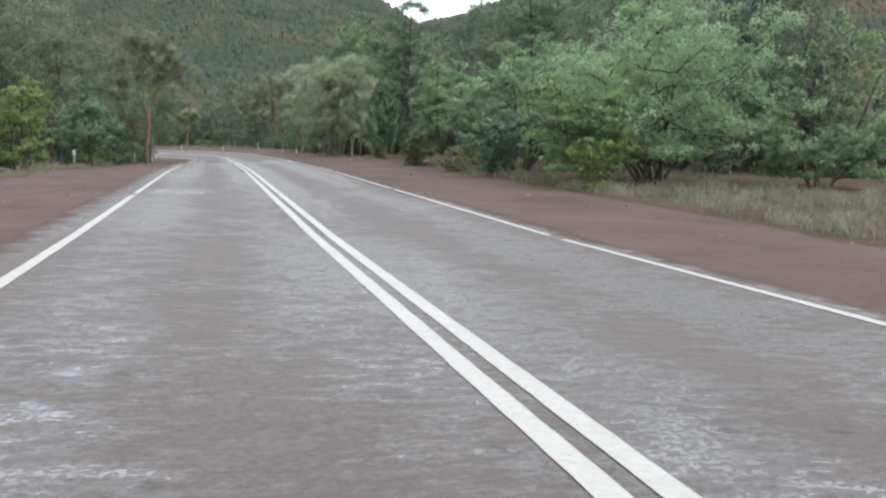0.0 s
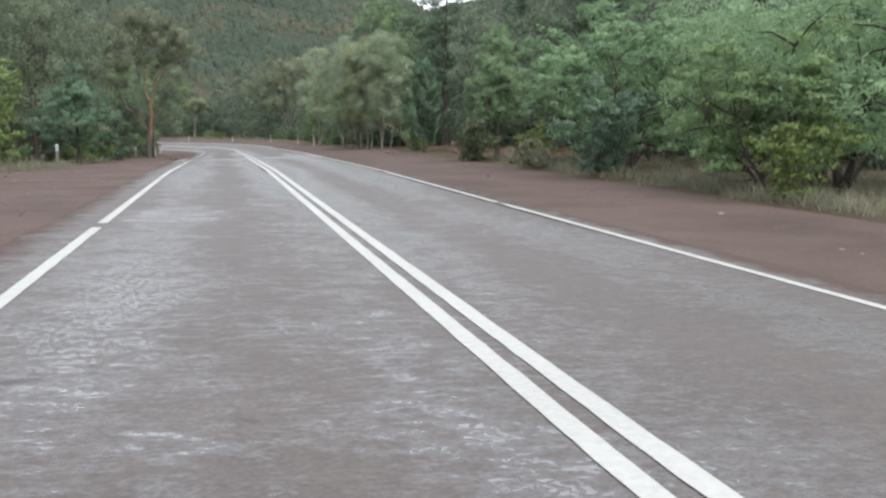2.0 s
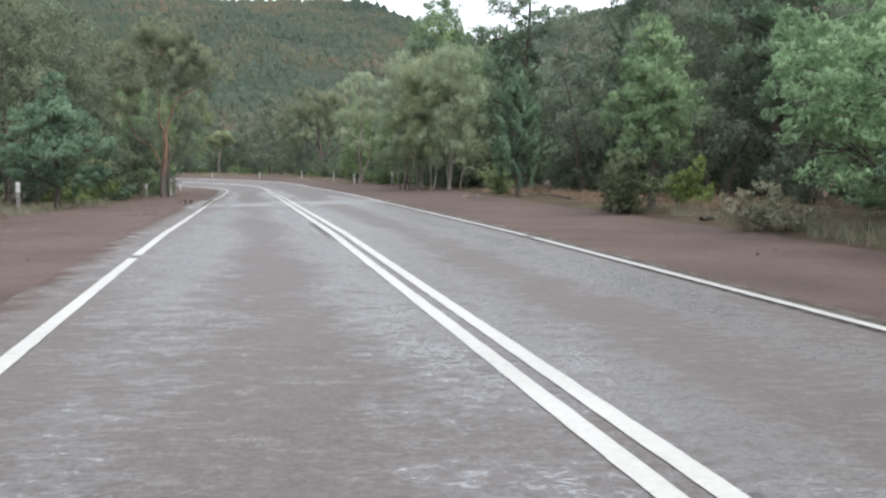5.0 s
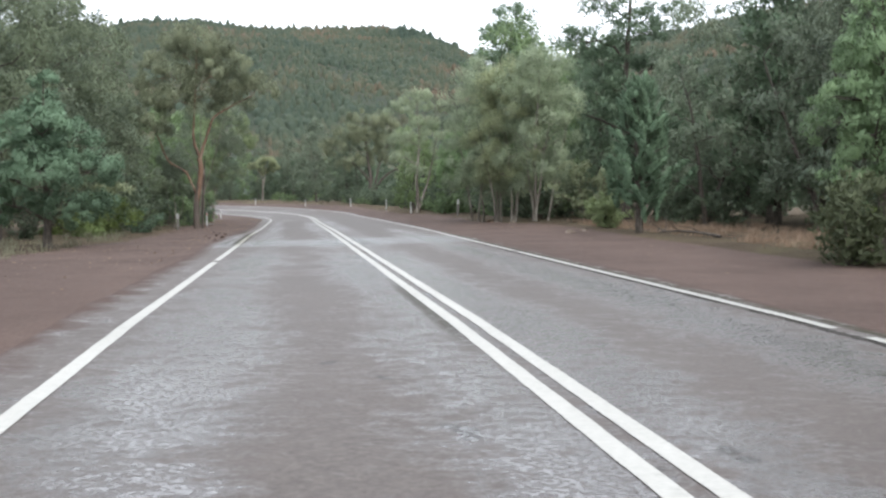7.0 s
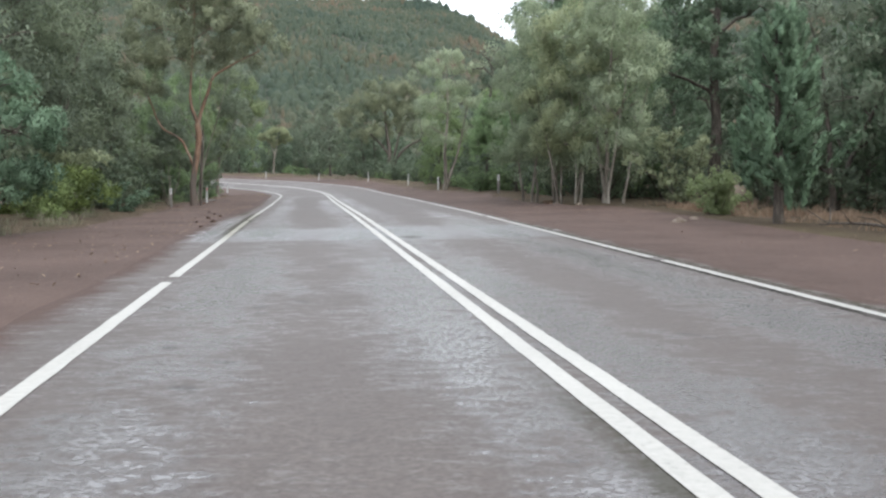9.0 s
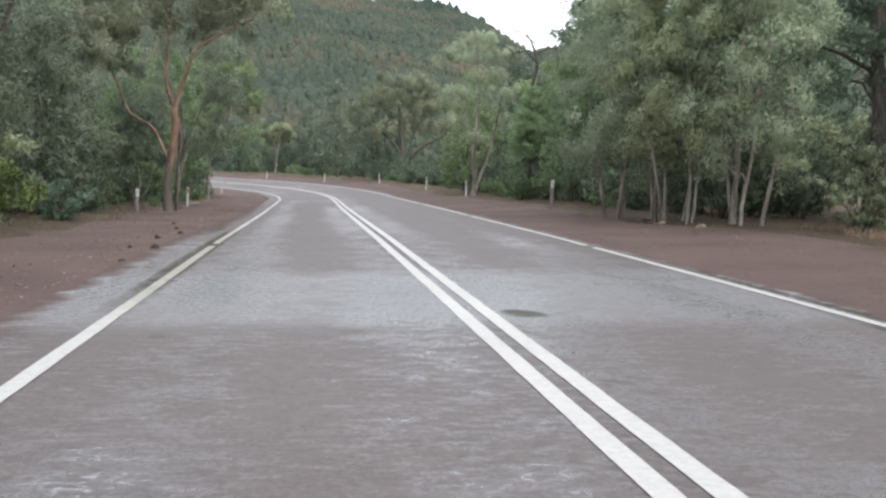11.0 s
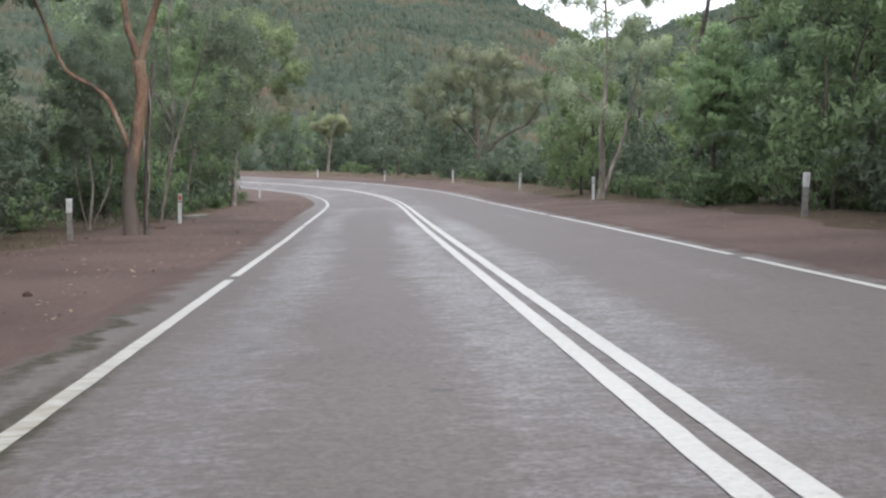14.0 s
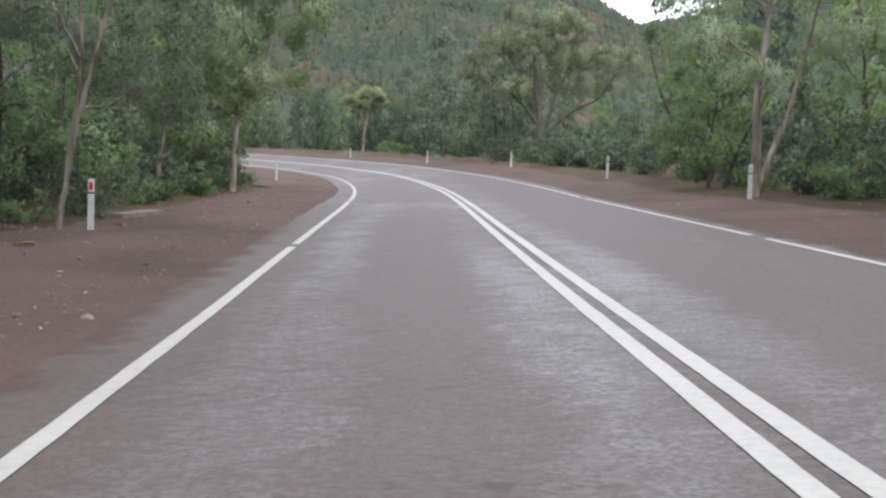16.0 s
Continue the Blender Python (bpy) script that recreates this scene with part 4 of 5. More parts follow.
TEAL_PINE_LOBES = [(0.05, 0, 4.75, 0.4, 0.4, 0.65), (-0.1, 0, 4.0, 0.75, 0.7, 0.6), (0.75, 0, 3.1, 0.9, 0.9, 0.7), (-1.0, 0, 3.1, 1.0, 0.9, 0.7), (0, -0.6, 3.3, 1.0, 0.9, 0.7), (1.2, 0, 2.2, 0.95, 0.9, 0.7), (-1.6, 0, 2.1, 0.95, 0.9, 0.7),
                   (0, -0.9, 2.1, 1.1, 0.9, 0.8), (0.7, -0.4, 1.3, 0.9, 0.8, 0.6), (-0.8, -0.4, 1.2, 0.95, 0.8, 0.6), (1.3, 0.3, 1.2, 0.7, 0.7, 0.5), (0, 0.8, 2.6, 1.1, 1.0, 0.8)]
THIN_GUM = [
    ([(0, 0, -0.2), (0.12, 0, 0.9), (0.05, 0, 2.2), (-0.1, 0.1, 4.2)], 0.04, 0.015),
    ([(0.02, 0, 0.0), (0.35, 0, 0.7), (0.62, -0.1, 1.6), (0.55, 0, 3.4)], 0.03, 0.012),
    ([(-0.05, 0, 0.0), (-0.3, 0.1, 1.2), (-0.5, 0.1, 3.0)], 0.03, 0.012),
]
THIN_GUM_LOBES = [(-0.1, 0.1, 4.4, 0.8, 0.8, 0.6), (0.6, 0, 3.7, 0.8, 0.7, 0.6), (-0.6, 0.1, 3.3, 0.8, 0.8, 0.6), (0.1, -0.3, 2.7, 0.7, 0.7, 0.5), (-0.9, 0.3, 2.2, 0.7, 0.6, 0.5), (0.9, 0.2, 2.3, 0.6, 0.6, 0.5)]
REACHING_GUM = [
    ([(0, 0, -0.2), (0.05, 0, 1.6), (0.2, 0, 3.4), (0.3, 0.1, 5.4), (0.2, 0.2, 8.8)], 0.15, 0.04),
    ([(0.2, 0, 3.0), (0.9, -0.1, 4.6), (1.5, -0.1, 6.2), (1.8, 0, 8.0)], 0.09, 0.03),
]
REACHING_GUM_LOBES = [(1.6, 0, 8.7, 1.9, 1.8, 1.2), (2.5, -0.3, 7.2, 1.6, 1.5, 1.1), (0.2, 0.3, 9.3, 1.7, 1.6, 1.0), (-0.9, 0.5, 7.6, 1.8, 1.7, 1.2), (1.5, 0.4, 6.1, 1.8, 1.7, 1.1), (-0.6, -0.5, 5.4, 1.6, 1.5, 1.0),
                      (1.6, 0, 4.3, 1.4, 1.3, 0.9), (0, 0.6, 3.5, 1.4, 1.3, 0.8), (-1.4, 0, 3.6, 1.3, 1.2, 0.9), (-1.6, 0.4, 1.9, 1.2, 1.1, 0.8)]
UMBRELLA_GUM = [([(0, 0, -0.2), (0.1, 0, 2.0), (0.4, 0, 3.6), (0.6, 0, 5.4)], 0.14, 0.05), ([(0.2, 0, 2.6), (-0.4, 0, 4.2), (-1.0, 0, 5.0)], 0.08, 0.03)]
UMBRELLA_GUM_LOBES = [(0.5, 0, 6.0, 1.5, 1.4, 0.7), (-1.2, 0, 5.2, 1.3, 1.2, 0.6), (1.7, 0.2, 5.0, 1.1, 1.1, 0.5), (0.1, 0.6, 4.6, 1.1, 1.0, 0.5)]
BROKEN_GUM = [
    ([(0, 0, -0.2), (0.06, 0, 1.8), (-0.05, 0, 3.4), (0.1, 0.1, 5.2), (0.3, 0.2, 7.6)], 0.105, 0.045),
    ([(-0.05, 0, 3.3), (0.5, -0.3, 3.9), (1.25, -0.5, 4.35)], 0.07, 0.035),
    ([(0.4, -0.25, 3.8), (0.7, -0.4, 4.4), (1.1, -0.5, 4.75)], 0.045, 0.025),
    ([(-0.05, 0, 3.3), (-0.35, -0.2, 3.8), (-0.75, -0.3, 4.15)], 0.05, 0.025),
]
BROKEN_GUM_LOBES = [(0.3, 0.2, 8.0, 1.6, 1.5, 0.8), (-1.2, 0.4, 7.0, 1.3, 1.3, 0.8), (1.5, 0.4, 6.7, 1.3, 1.2, 0.7), (0.2, 0.8, 5.8, 1.2, 1.1, 0.7), (-1.0, 0.9, 4.8, 1.1, 1.0, 0.7)]
DEAD_TREE = [
    ([(0, 0, -0.2), (0.1, 0, 3.0), (-0.1, 0, 6.0), (0.25, 0, 8.2), (0.1, 0.1, 9.4), (-0.4, 0.2, 10.3)], 0.17, 0.03),
    ([(0.2, 0, 8.3), (-0.5, 0.1, 8.9), (-1.2, 0.2, 8.8), (-1.9, 0.2, 9.3)], 0.07, 0.015),
    ([(0.1, 0.1, 9.4), (-0.7, 0.2, 10.0), (-1.6, 0.3, 10.1), (-2.4, 0.2, 10.6)], 0.05, 0.012),
    ([(0.2, 0.05, 8.8), (1.2, 0.1, 9.3), (2.0, 0.1, 9.0)], 0.05, 0.012),
    ([(-0.1, 0, 6.6), (1.2, -0.2, 7.4), (2.1, -0.3, 7.5), (2.6, -0.3, 8.2)], 0.06, 0.012),
    ([(-1.2, 0.2, 8.8), (-1.5, 0.2, 8.1), (-1.3, 0.3, 7.6)], 0.025, 0.008),
]


def dead_tree(x, y):
    r = np.random.RandomState(9)
    bits = []
    for pts, r0, r1 in DEAD_TREE:
        pts = np.array(pts, float)
        t = np.linspace(0, len(pts) - 1, 4 * len(pts))
        pts = np.stack([np.interp(t, np.arange(len(pts)), pts[:, k]) for k in range(3)], -1)
        pts += np.cumsum(r.normal(0, 0.02, pts.shape), 0)
        bits.append(tube(pts, np.linspace(r0, r1, len(pts)), 7))
        for _ in range(4):
            q, _d = limb(r, pts[r.randint(len(pts) // 2, len(pts))], r.normal(0, 1, 3) + [0, 0, 0.4], r.uniform(0.4, 1.0), 0.25, 0, 4)
            bits.append(tube(q, np.linspace(r1 + 0.01, 0.005, len(q)), 4))
    root = new("dead_tree")
    piece("trunk", smooth(mesh_np("trunk", *joined(bits))), DARK_BARK, root)
    set_down(root, x, y, 0, 0.88)
    tagged(root, "bare dead tree with dark crooked branches", "tree")


def build_trees():
    W = [
        wattle("wattle_tree", 11, 6.6, 10.0, WATTLE_LEAF, "broad soft-green wattle with crooked dark stems", 9, 52, 0.22, 0.16),
        wattle("wattle_tree", 12, 3.3, 4.8, WATTLE_LEAF, "small rounded soft-green wattle beside dry grass", 6, 48, 0.19, 0.12),
        wattle("wattle_tree", 13, 5.6, 6.4, WATTLE_LEAF, "feathery light green wattle at the shoulder's edge", 7, 60, 0.2, 0.1),
    ]
    set_down(W[0], 13.6, 18.6, 30)
    set_down(W[1], 18.9, 16.6)
    set_down(W[2], 11.6, 27.6)
    another(W[0], 19.5, 29.0, 130, 1.0)
    set_down(wattle("wattle_tree", 16, 4.6, 5.2, SUNNY_LEAF, "yellowish green wattle leaning to the shoulder", 7, 58, 0.19, 0.12), 11.0, 17.0, 60, 0.88)
    another(W[2], 15.5, 33.5, 200, 1.1)
    set_down(wattle("wattle_tree", 14, 4.4, 4.4, YELLOW_LEAF, "yellow-green wattle above the roadside ditch", 6, 45, 0.22, 0.1), -10.2, 35.5)
    set_down(shrub("shrub", 21, 2.6, 2.4, SHRUB_LEAF, "yellow-green shrub at the wattle's foot", 2600, 0.17), 9.6, 14.0, 0, 0.75)
    set_down(shrub("shrub", 22, 1.9, 3.4, DARK_OLIVE_LEAF, "dense dark green shrub under a cypress pine", 3600, 0.15), 8.9, 37.6)
    set_down(shrub("shrub", 23, 2.3, 4.6, SHRUB_LEAF, "dull yellow-green shrub on the verge", 3600, 0.18), -10.3, 66.5)
    set_down(shrub("shrub", 61, 1.8, 3.2, YELLOW_LEAF, "bright yellow-green shrub below a cypress pine", 3000, 0.16), -10.0, 62.6)
    set_down(shrub("shrub", 62, 3.2, 4.2, OLIVE_LEAF, "dense olive shrub at the forest edge", 4200, 0.17), -11.2, 69.0)
    set_down(shrub("shrub", 63, 1.6, 2.4, SHRUB_LEAF, "yellow-green shrub behind the dry grass", 2200, 0.16), 13.0, 42.2)
    set_down(shrub("shrub", 64, 1.3, 2.6, DRY_GRASS, "grey twiggy half-dead shrub in the dry grass", 1500, 0.15), 9.6, 30.0)
    set_down(shrub("shrub", 29, 3.0, 2.8, OLIVE_LEAF, "olive shrub on thin crooked stems", 3400, 0.15), 10.8, 60.6)
    set_down(shrub("shrub", 30, 1.5, 2.4, FRESH_LEAF, "low yellow-green shrub beside a cypress pine", 2200, 0.15), 9.9, 55.6)
    set_down(shrub("shrub", 24, 1.5, 1.7, BLUE_LEAF, "small blue-green shrub beside a timber post", 1800, 0.14), -9.2, 71.4)
    set_down(shrub("shrub", 25, 3.0, 3.0, BLUE_LEAF, "blue-green shrub with upright sprays at the verge", 4200, 0.18), 9.3, 23.8)
    C = [
        cypress("cypress_pine", 31, 5.2, 2.7, CYPRESS_LEAF, "young blue-green cypress pine with a dark stem", 21000, 0.15, 0.13, 0.5, 4.0),
        gum_tree("cypress_pine", 32, 5.9, 3.1, 0.1, SPRUCE_LEAF, DARK_BARK, "full soft green cypress pine on the verge", n=20000, size=0.125, given=[([(0, 0, -0.2), (0.03, 0, 2.0), (0, 0, 5.4)], 0.11, 0.02)], lobes=plume_lobes(5.9, 3.1, 0.3), tuft=0.065, droop=-0.8),
        gum_tree("cypress_pine", 33, 5.2, 4.4, 0.1, TEAL_LEAF, DARK_BARK, "blue-green cypress pine with spreading lower boughs", n=22000, size=0.145, given=TEAL_PINE, lobes=TEAL_PINE_LOBES, tuft=0.055, droop=-0.35),
        cypress("cypress_pine", 34, 10.5, 5.6, PINE_LEAF, "tall dark green cypress pine", 5200, 0.36, 0.10, 0.4),
        cypress("cypress_pine", 35, 7.5, 4.4, PINE_LEAF, "dark green cypress pine in the forest", 3300, 0.36, 0.05, 0.45),
        cypress("cypress_pine", 36, 10.5, 5.6, PINE_LEAF, "tall dark green cypress pine behind the verge", 17000, 0.22, 0.10, 0.4),
    ]
    set_down(C[0], 9.6, 51.3)
    set_down(C[1], 10.4, 39.0)
    set_down(C[2], -8.8, 50.6)
    old = gum_tree("cypress_pine", 38, 11.8, 6.0, 0.3, PINE_LEAF, DARK_BARK, "old dark green cypress pine with heavy flat boughs", n=11500, size=0.245, given=OLD_PINE, lobes=OLD_PINE_LOBES, tuft=0.06, droop=-0.1)
    set_down(old, 14.1, 65.8)
    for x, y, turn, sc in ((18.5, 59.5, 250, 1.05), (20.5, 48.5, 10, 1.0), (22.0, 53.0, 120, 1.12), (12.8, 85.4, 50, 1.15), (14.6, 91.5, 200, 1.15), (17.5, 44.0, 160, 0.9), (24.0, 41.0, 300, 1.1), (27.0, 33.0, 80, 1.1)):
        another(old, x, y, turn, sc, 0.1)
    set_down(C[5], 23.0, 60.0)
    set_down(C[3], 15.5, 74.0)
    set_down(C[4], 14.0, 89.5)
    another(C[3], 16.0, 95.0, 150, 1.15, 0.1, 1.1)
    G = [
        gum_tree("gum_tree", 41, 12.2, 8.6, 0.4, BROWN_OLIVE_LEAF, GUM_BARK, "tall gum with an orange-streaked forked trunk", n=34000, size=0.2, given=BIG_GUM, lobes=BIG_GUM_LOBES, tuft=0.05),
        gum_tree("gum_tree", 42, 7.4, 4.4, 0.2, PALE_OLIVE_LEAF, PALE_BARK, "pale olive-green gum on several pale stems", 4, 22000, 0.14, 0.085, 0.16),
        gum_tree("gum_tree", 43, 9.6, 9.6, 0.3, BROWN_OLIVE_LEAF, DARK_BARK, "spreading gum with a dark forked trunk", n=26000, size=0.24, given=FORKED_GUM, lobes=FORKED_GUM_LOBES, tuft=0.055),
        gum_tree("gum_tree", 44, 9.4, 5.0, 0.3, GUM_LEAF, PALE_BARK, "slender gum on two pale trunks", n=11000, size=0.18, given=PALE_GUM, lobes=PALE_GUM_LOBES),
        gum_tree("gum_tree", 45, 8.0, 4.8, 0.25, GUM_LEAF, PALE_BARK, "grey-green gum with slim pale stems", 3, 20000, 0.13, 0.085, 0.12),
        gum_tree("gum_tree", 46, 10.5, 7.0, 0.2, DULL_LEAF, DARK_BARK, "dark-trunked dull green forest gum", 1, 3500, 0.39, 0.13, 0.1),
        gum_tree("gum_tree", 47, 8.5, 5.5, 0.15, BRIGHT_LEAF, DARK_BARK, "leafy bright green young gum", 2, 3500, 0.35, 0.12, 0.05),
        gum_tree("gum_tree", 48, 9.0, 6.0, 0.15, FOREST_LEAF, DARK_BARK, "full dark green forest gum", 2, 3500, 0.37, 0.13, 0.06),
        gum_tree("gum_tree", 49, 9.0, 5.6, 0.15, GREEN_LEAF, DARK_BARK, "leafy green gum at the forest edge", 2, 6400, 0.235, 0.12, 0.05),
        gum_tree("gum_tree", 50, 10.0, 6.0, 0.15, DULL_LEAF, DARK_BARK, "leafy dull green gum at the forest edge", 2, 6400, 0.245, 0.13, 0.06),
    ]
    set_down(gum_tree("gum_tree", 51, 8.4, 4.6, 0.2, DULL_LEAF, PALE_BARK, "slim gum on two upright pale stems", n=13000, size=0.17, given=SLIM_GUM, lobes=SLIM_GUM_LOBES), -7.95, 89.4)
    fresh = gum_tree("gum_tree", 52, 9.4, 5.4, 0.2, GREEN_LEAF, PALE_BARK, "leafy green gum inside the bend", 3, 15000, 0.2, 0.12, 0.1)
    set_down(fresh, -10.2, 104.0)
    another(fresh, -11.6, 118.0, 140, 1.15)
    set_down(gum_tree("gum_tree", 53, 10.6, 6.0, 0.2, FRESH_LEAF, PALE_BARK, "tall fresh green gum reaching over the inner shoulder", n=18000, size=0.2, given=REACHING_GUM, lobes=REACHING_GUM_LOBES), -8.6, 112.0)
    set_down(gum_tree("gum_tree", 54, 7.0, 4.2, 0.4, PALE_OLIVE_LEAF, PALE_BARK, "small umbrella-shaped gum beyond the bend", n=8000, size=0.26, given=UMBRELLA_GUM, lobes=UMBRELLA_GUM_LOBES), -5.9, 177.0)
    set_down(gum_tree("gum_tree", 55, 8.6, 4.6, 0.4, GUM_LEAF, PALE_BARK, "pale-trunked gum with broken bare limbs", n=9000, size=0.14, given=BROKEN_GUM, lobes=BROKEN_GUM_LOBES), 9.2, 63.9, 0, 0.85)
    olive = gum_tree("gum_tree", 56, 11.5, 7.2, 0.1, FOREST_OLIVE_LEAF, DARK_BARK, "tall dense olive gum in the forest", 2, 11500, 0.235, 0.2, 0.08)
    set_down(olive, -12.4, 57.0)
    for x, y, turn, sc in ((-12.2, 67.5, 90, 1.05), (-13.6, 74.0, 200, 1.1), (-11.6, 79.5, 310, 0.74), (-16.5, 63.0, 30, 1.15)):
        another(olive, x, y, turn, sc)
    # a slim dark stem standing against the big gum's trunk
    piece("dead_stem", smooth(mesh_np("dead_stem", *tube(np.array([(0.36, 0.16, -0.2), (0.34, 0.18, 1.2), (0.4, 0.2, 2.6), (0.5, 0.2, 4.0), (0.52, 0.2, 4.9)]), [0.085, 0.07, 0.065, 0.05, 0.03], 7))), DARK_BARK, G[0], "dark upright stem close beside the trunk")
    for x, z, drop in ((0.5, 4.2, 1.5), (0.46, 2.2, 1.3), (-0.2, 1.5, 0.7), (0.32, 3.0, 0.8)):
        hang = np.array([(x, -0.06, z), (x + 0.05, -0.12, z - 0.4 * drop), (x + 0.01, -0.14, z - drop)])
        piece("bark_strip", smooth(mesh_np("bark_strip", *tube(hang, [0.02, 0.022, 0.008], 4))), PALE_BARK, G[0], "pale strip of shed bark")
    set_down(G[0], -7.44, 83.4, 0, 0.9)
    set_down(gum_tree("gum_tree", 58, 4.9, 3.0, 0.2, DULL_LEAF, PALE_BARK, "small grey-green gum on thin leaning stems", n=9000, size=0.15, given=THIN_GUM, lobes=THIN_GUM_LOBES), -9.1, 85.6)
    set_down(G[1], 8.15, 65.2)
    set_down(G[2], 8.43, 144.2)
    set_down(G[3], 8.35, 99.0)
    dead_tree(10.3, 92.6)
    another(C[1], 11.0, 86.8, 100, 0.95)
    set_down(gum_tree("cypress_pine", 59, 5.6, 3.0, 0.1, BRIGHT_PINE_LEAF, DARK_BARK, "feathery bright green young cypress pine", n=20000, size=0.12, given=[([(0, 0, -0.2), (0.05, 0, 2.0), (0, 0, 5.1)], 0.1, 0.02)], lobes=plume_lobes(5.6, 3.0, 0.35), tuft=0.065, droop=-0.6), 9.4, 88.4)
    set_down(G[4], 7.3, 67.9)
    set_down(G[5], -14.5, 84.0, 0, 0.95)
    another(G[9], -13.2, 66.0, 70, 1.15)
    set_down(G[6], 10.0, 110.0)
    set_down(G[7], 14.5, 83.0)
    set_down(G[8], -11.2, 96.5)
    set_down(G[9], -11.6, 78.5, 0, 0.8)
    for g, x, y, turn, sc in ((4, 8.3, 66.2, 80, 0.95), (4, 9.4, 63.6, 200, 1.0), (3, -10.5, 121.5, 160, 0.9),
                              (9, -12.8, 103.0, 10, 1.0), (5, -13.0, 82.0, 70, 0.9), (9, -11.4, 112.0, 200, 0.95), (8, 13.2, 95.5, 120, 0.85), (8, 10.2, 82.0, 200, 0.8), (9, 11.0, 76.0, 30, 0.9), (8, 11.5, 70.5, 300, 0.95),
                              (6, 8.7, 103.8, 130, 0.72), (8, -10.8, 92.6, 150, 0.75), (9, -12.4, 70.5, 240, 1.0), (8, -11.6, 107.0, 60, 0.9), (8, -11.5, 117.0, 270, 0.9), 
                              (9, -15.5, 60.0, 220, 1.25), (9, -16.5, 70.0, 100, 1.3), (9, -19.0, 54.0, 40, 1.25), (6, 14.8, 94.0, 80, 1.2), (5, -14.0, 75.5, 15, 1.1), (7, -14.5, 90.0, 310, 1.05)):
        another(G[g], x, y, turn if g != 3 else 0.3 * turn, sc)
    another(G[8], 12.8, 81.0, 20, 1.42)
    dusky = gum_tree("gum_tree", 57, 9.4, 5.8, 0.15, DUSKY_LEAF, DARK_BARK, "dense dusky green gum behind the verge", 2, 6400, 0.235, 0.13, 0.06)
    set_down(dusky, 16.8, 49.2)
    for x, y, turn, sc in ((15.0, 58.5, 70, 1.0), (17.5, 53.0, 190, 1.15), (20.0, 57.0, 300, 1.3), (15.8, 45.5, 30, 0.85), (18.5, 39.5, 240, 0.95)):
        another(dusky, x, y, turn, sc)
    U = [
        shrub("shrub", 26, 2.4, 3.0, UNDER_LEAF, "dull green undergrowth between the trees", 950, 0.22),
        shrub("shrub", 27, 3.4, 3.2, UNDER_LEAF, "tall dull green undergrowth in the forest", 1300, 0.25),
        shrub("shrub", 28, 1.6, 2.4, GREEN_LEAF, "low green undergrowth beneath the trees", 1000, 0.18),
    ]
    set_down(U[0], 12.2, 70.0)
    set_down(U[1], 11.4, 80.5)
    set_down(U[2], -10.6, 84.8)
    # dark pines beyond the bend
    far = gum_tree("cypress_pine", 60, 9.0, 6.0, 0.15, FAR_PINE_LEAF, DARK_BARK, "rounded deep green pine beyond the bend", 2, 3300, 0.37, 0.13, 0.06)
    set_down(far, -2.0, 196.0)
    for k in range(34):
        x = -66 + 3.0 * k
        y = 203 + 7 * math.sin(k * 1.9) - 0.35 * abs(x + 10)
        another((far, C[4], far, far, G[8])[k % 5], x, y, 47 * k, 0.86 + 0.12 * math.sin(k * 2.7), 0.1)
        another(U[k % 2], x + 1.2, y - 4.5, 80 * k, 1.1 + 0.2 * math.sin(k * 1.3), 0.05)
    # scrub and pines behind the far verge
    r = np.random.RandomState(61)
    for k in range(34):
        x, y = r.uniform(15.5, 26), 36 + 1.35 * k + r.uniform(-1, 1)
        if k % 3 == 0:
            another(C[4] if k % 2 else G[7], x + 3, y, 40 * k, r.uniform(0.8, 1.1), 0.08)
        else:
            another(U[k % 2], x - 1.5, y, 70 * k, r.uniform(0.9, 1.4), 0.05)
    another(U[2], 8.8, 87.2, 30, 1.2)
    another(U[2], 9.7, 90.0, 130, 1.25)
    for k in range(18):
        another(U[k % 2], 18.5 + 2.3 * (k % 6) + r.uniform(-0.6, 0.6), 25 + 7 * (k // 6) + r.uniform(-1.5, 1.5), 60 * k, r.uniform(1.0, 1.5), 0.05)
    # undergrowth that closes the forest's edge
    for k in range(44):
        x, y, _z = on_road(70 + 1.75 * k, r.uniform(9.6, 11.6))
        another(U[(0, 1, 0, 2)[k % 4]], float(x), float(y), 70 * k, r.uniform(0.7, 1.15), 0.05)
    for k in range(22):
        x, y, _z = on_road(74 + 2.4 * k, r.uniform(-12.2, -10.2))
        another(U[k % 2], float(x), float(y), 50 * k, r.uniform(0.7, 1.15), 0.05)
    for k in range(13):
        x, y, _z = on_road(91 + 2.6 * k, -9.2 + 0.5 * math.sin(k * 2.3))
        another(U[(2, 0, 2)[k % 3]], float(x), float(y), 65 * k, r.uniform(0.55, 0.85), 0.05)
    # the forest behind
    r = np.random.RandomState(77)
    kinds = [C[3], C[4], C[4], G[5], G[5], G[6], G[7], G[7]]
    taken = [(o.location.x, o.location.y) for o in (*W, *C, *G)]
    made = under = 0
    for _ in range(9000):
        low = under < 95 and r.uniform() < 0.5
        if made >= 72 and under >= 95:
            break
        s, side = r.uniform(6, 225), r.choice([-1, 1])
        u = side * ((10.2 if low else 11.6) + (14 if low else 34) * r.uniform(0, 1) ** 1.6)
        if side > 0 and s < 62 and u < (14 if s > 34 else 21):
            continue
        if side < 0 and s < 60 and u > (-13 if s > 20 else -16):
            continue
        x, y, _z = on_road(s, u)
        if min((x - a) ** 2 + (y - b) ** 2 for a, b in taken) < (1.6 if low else 2.9) ** 2:
            continue
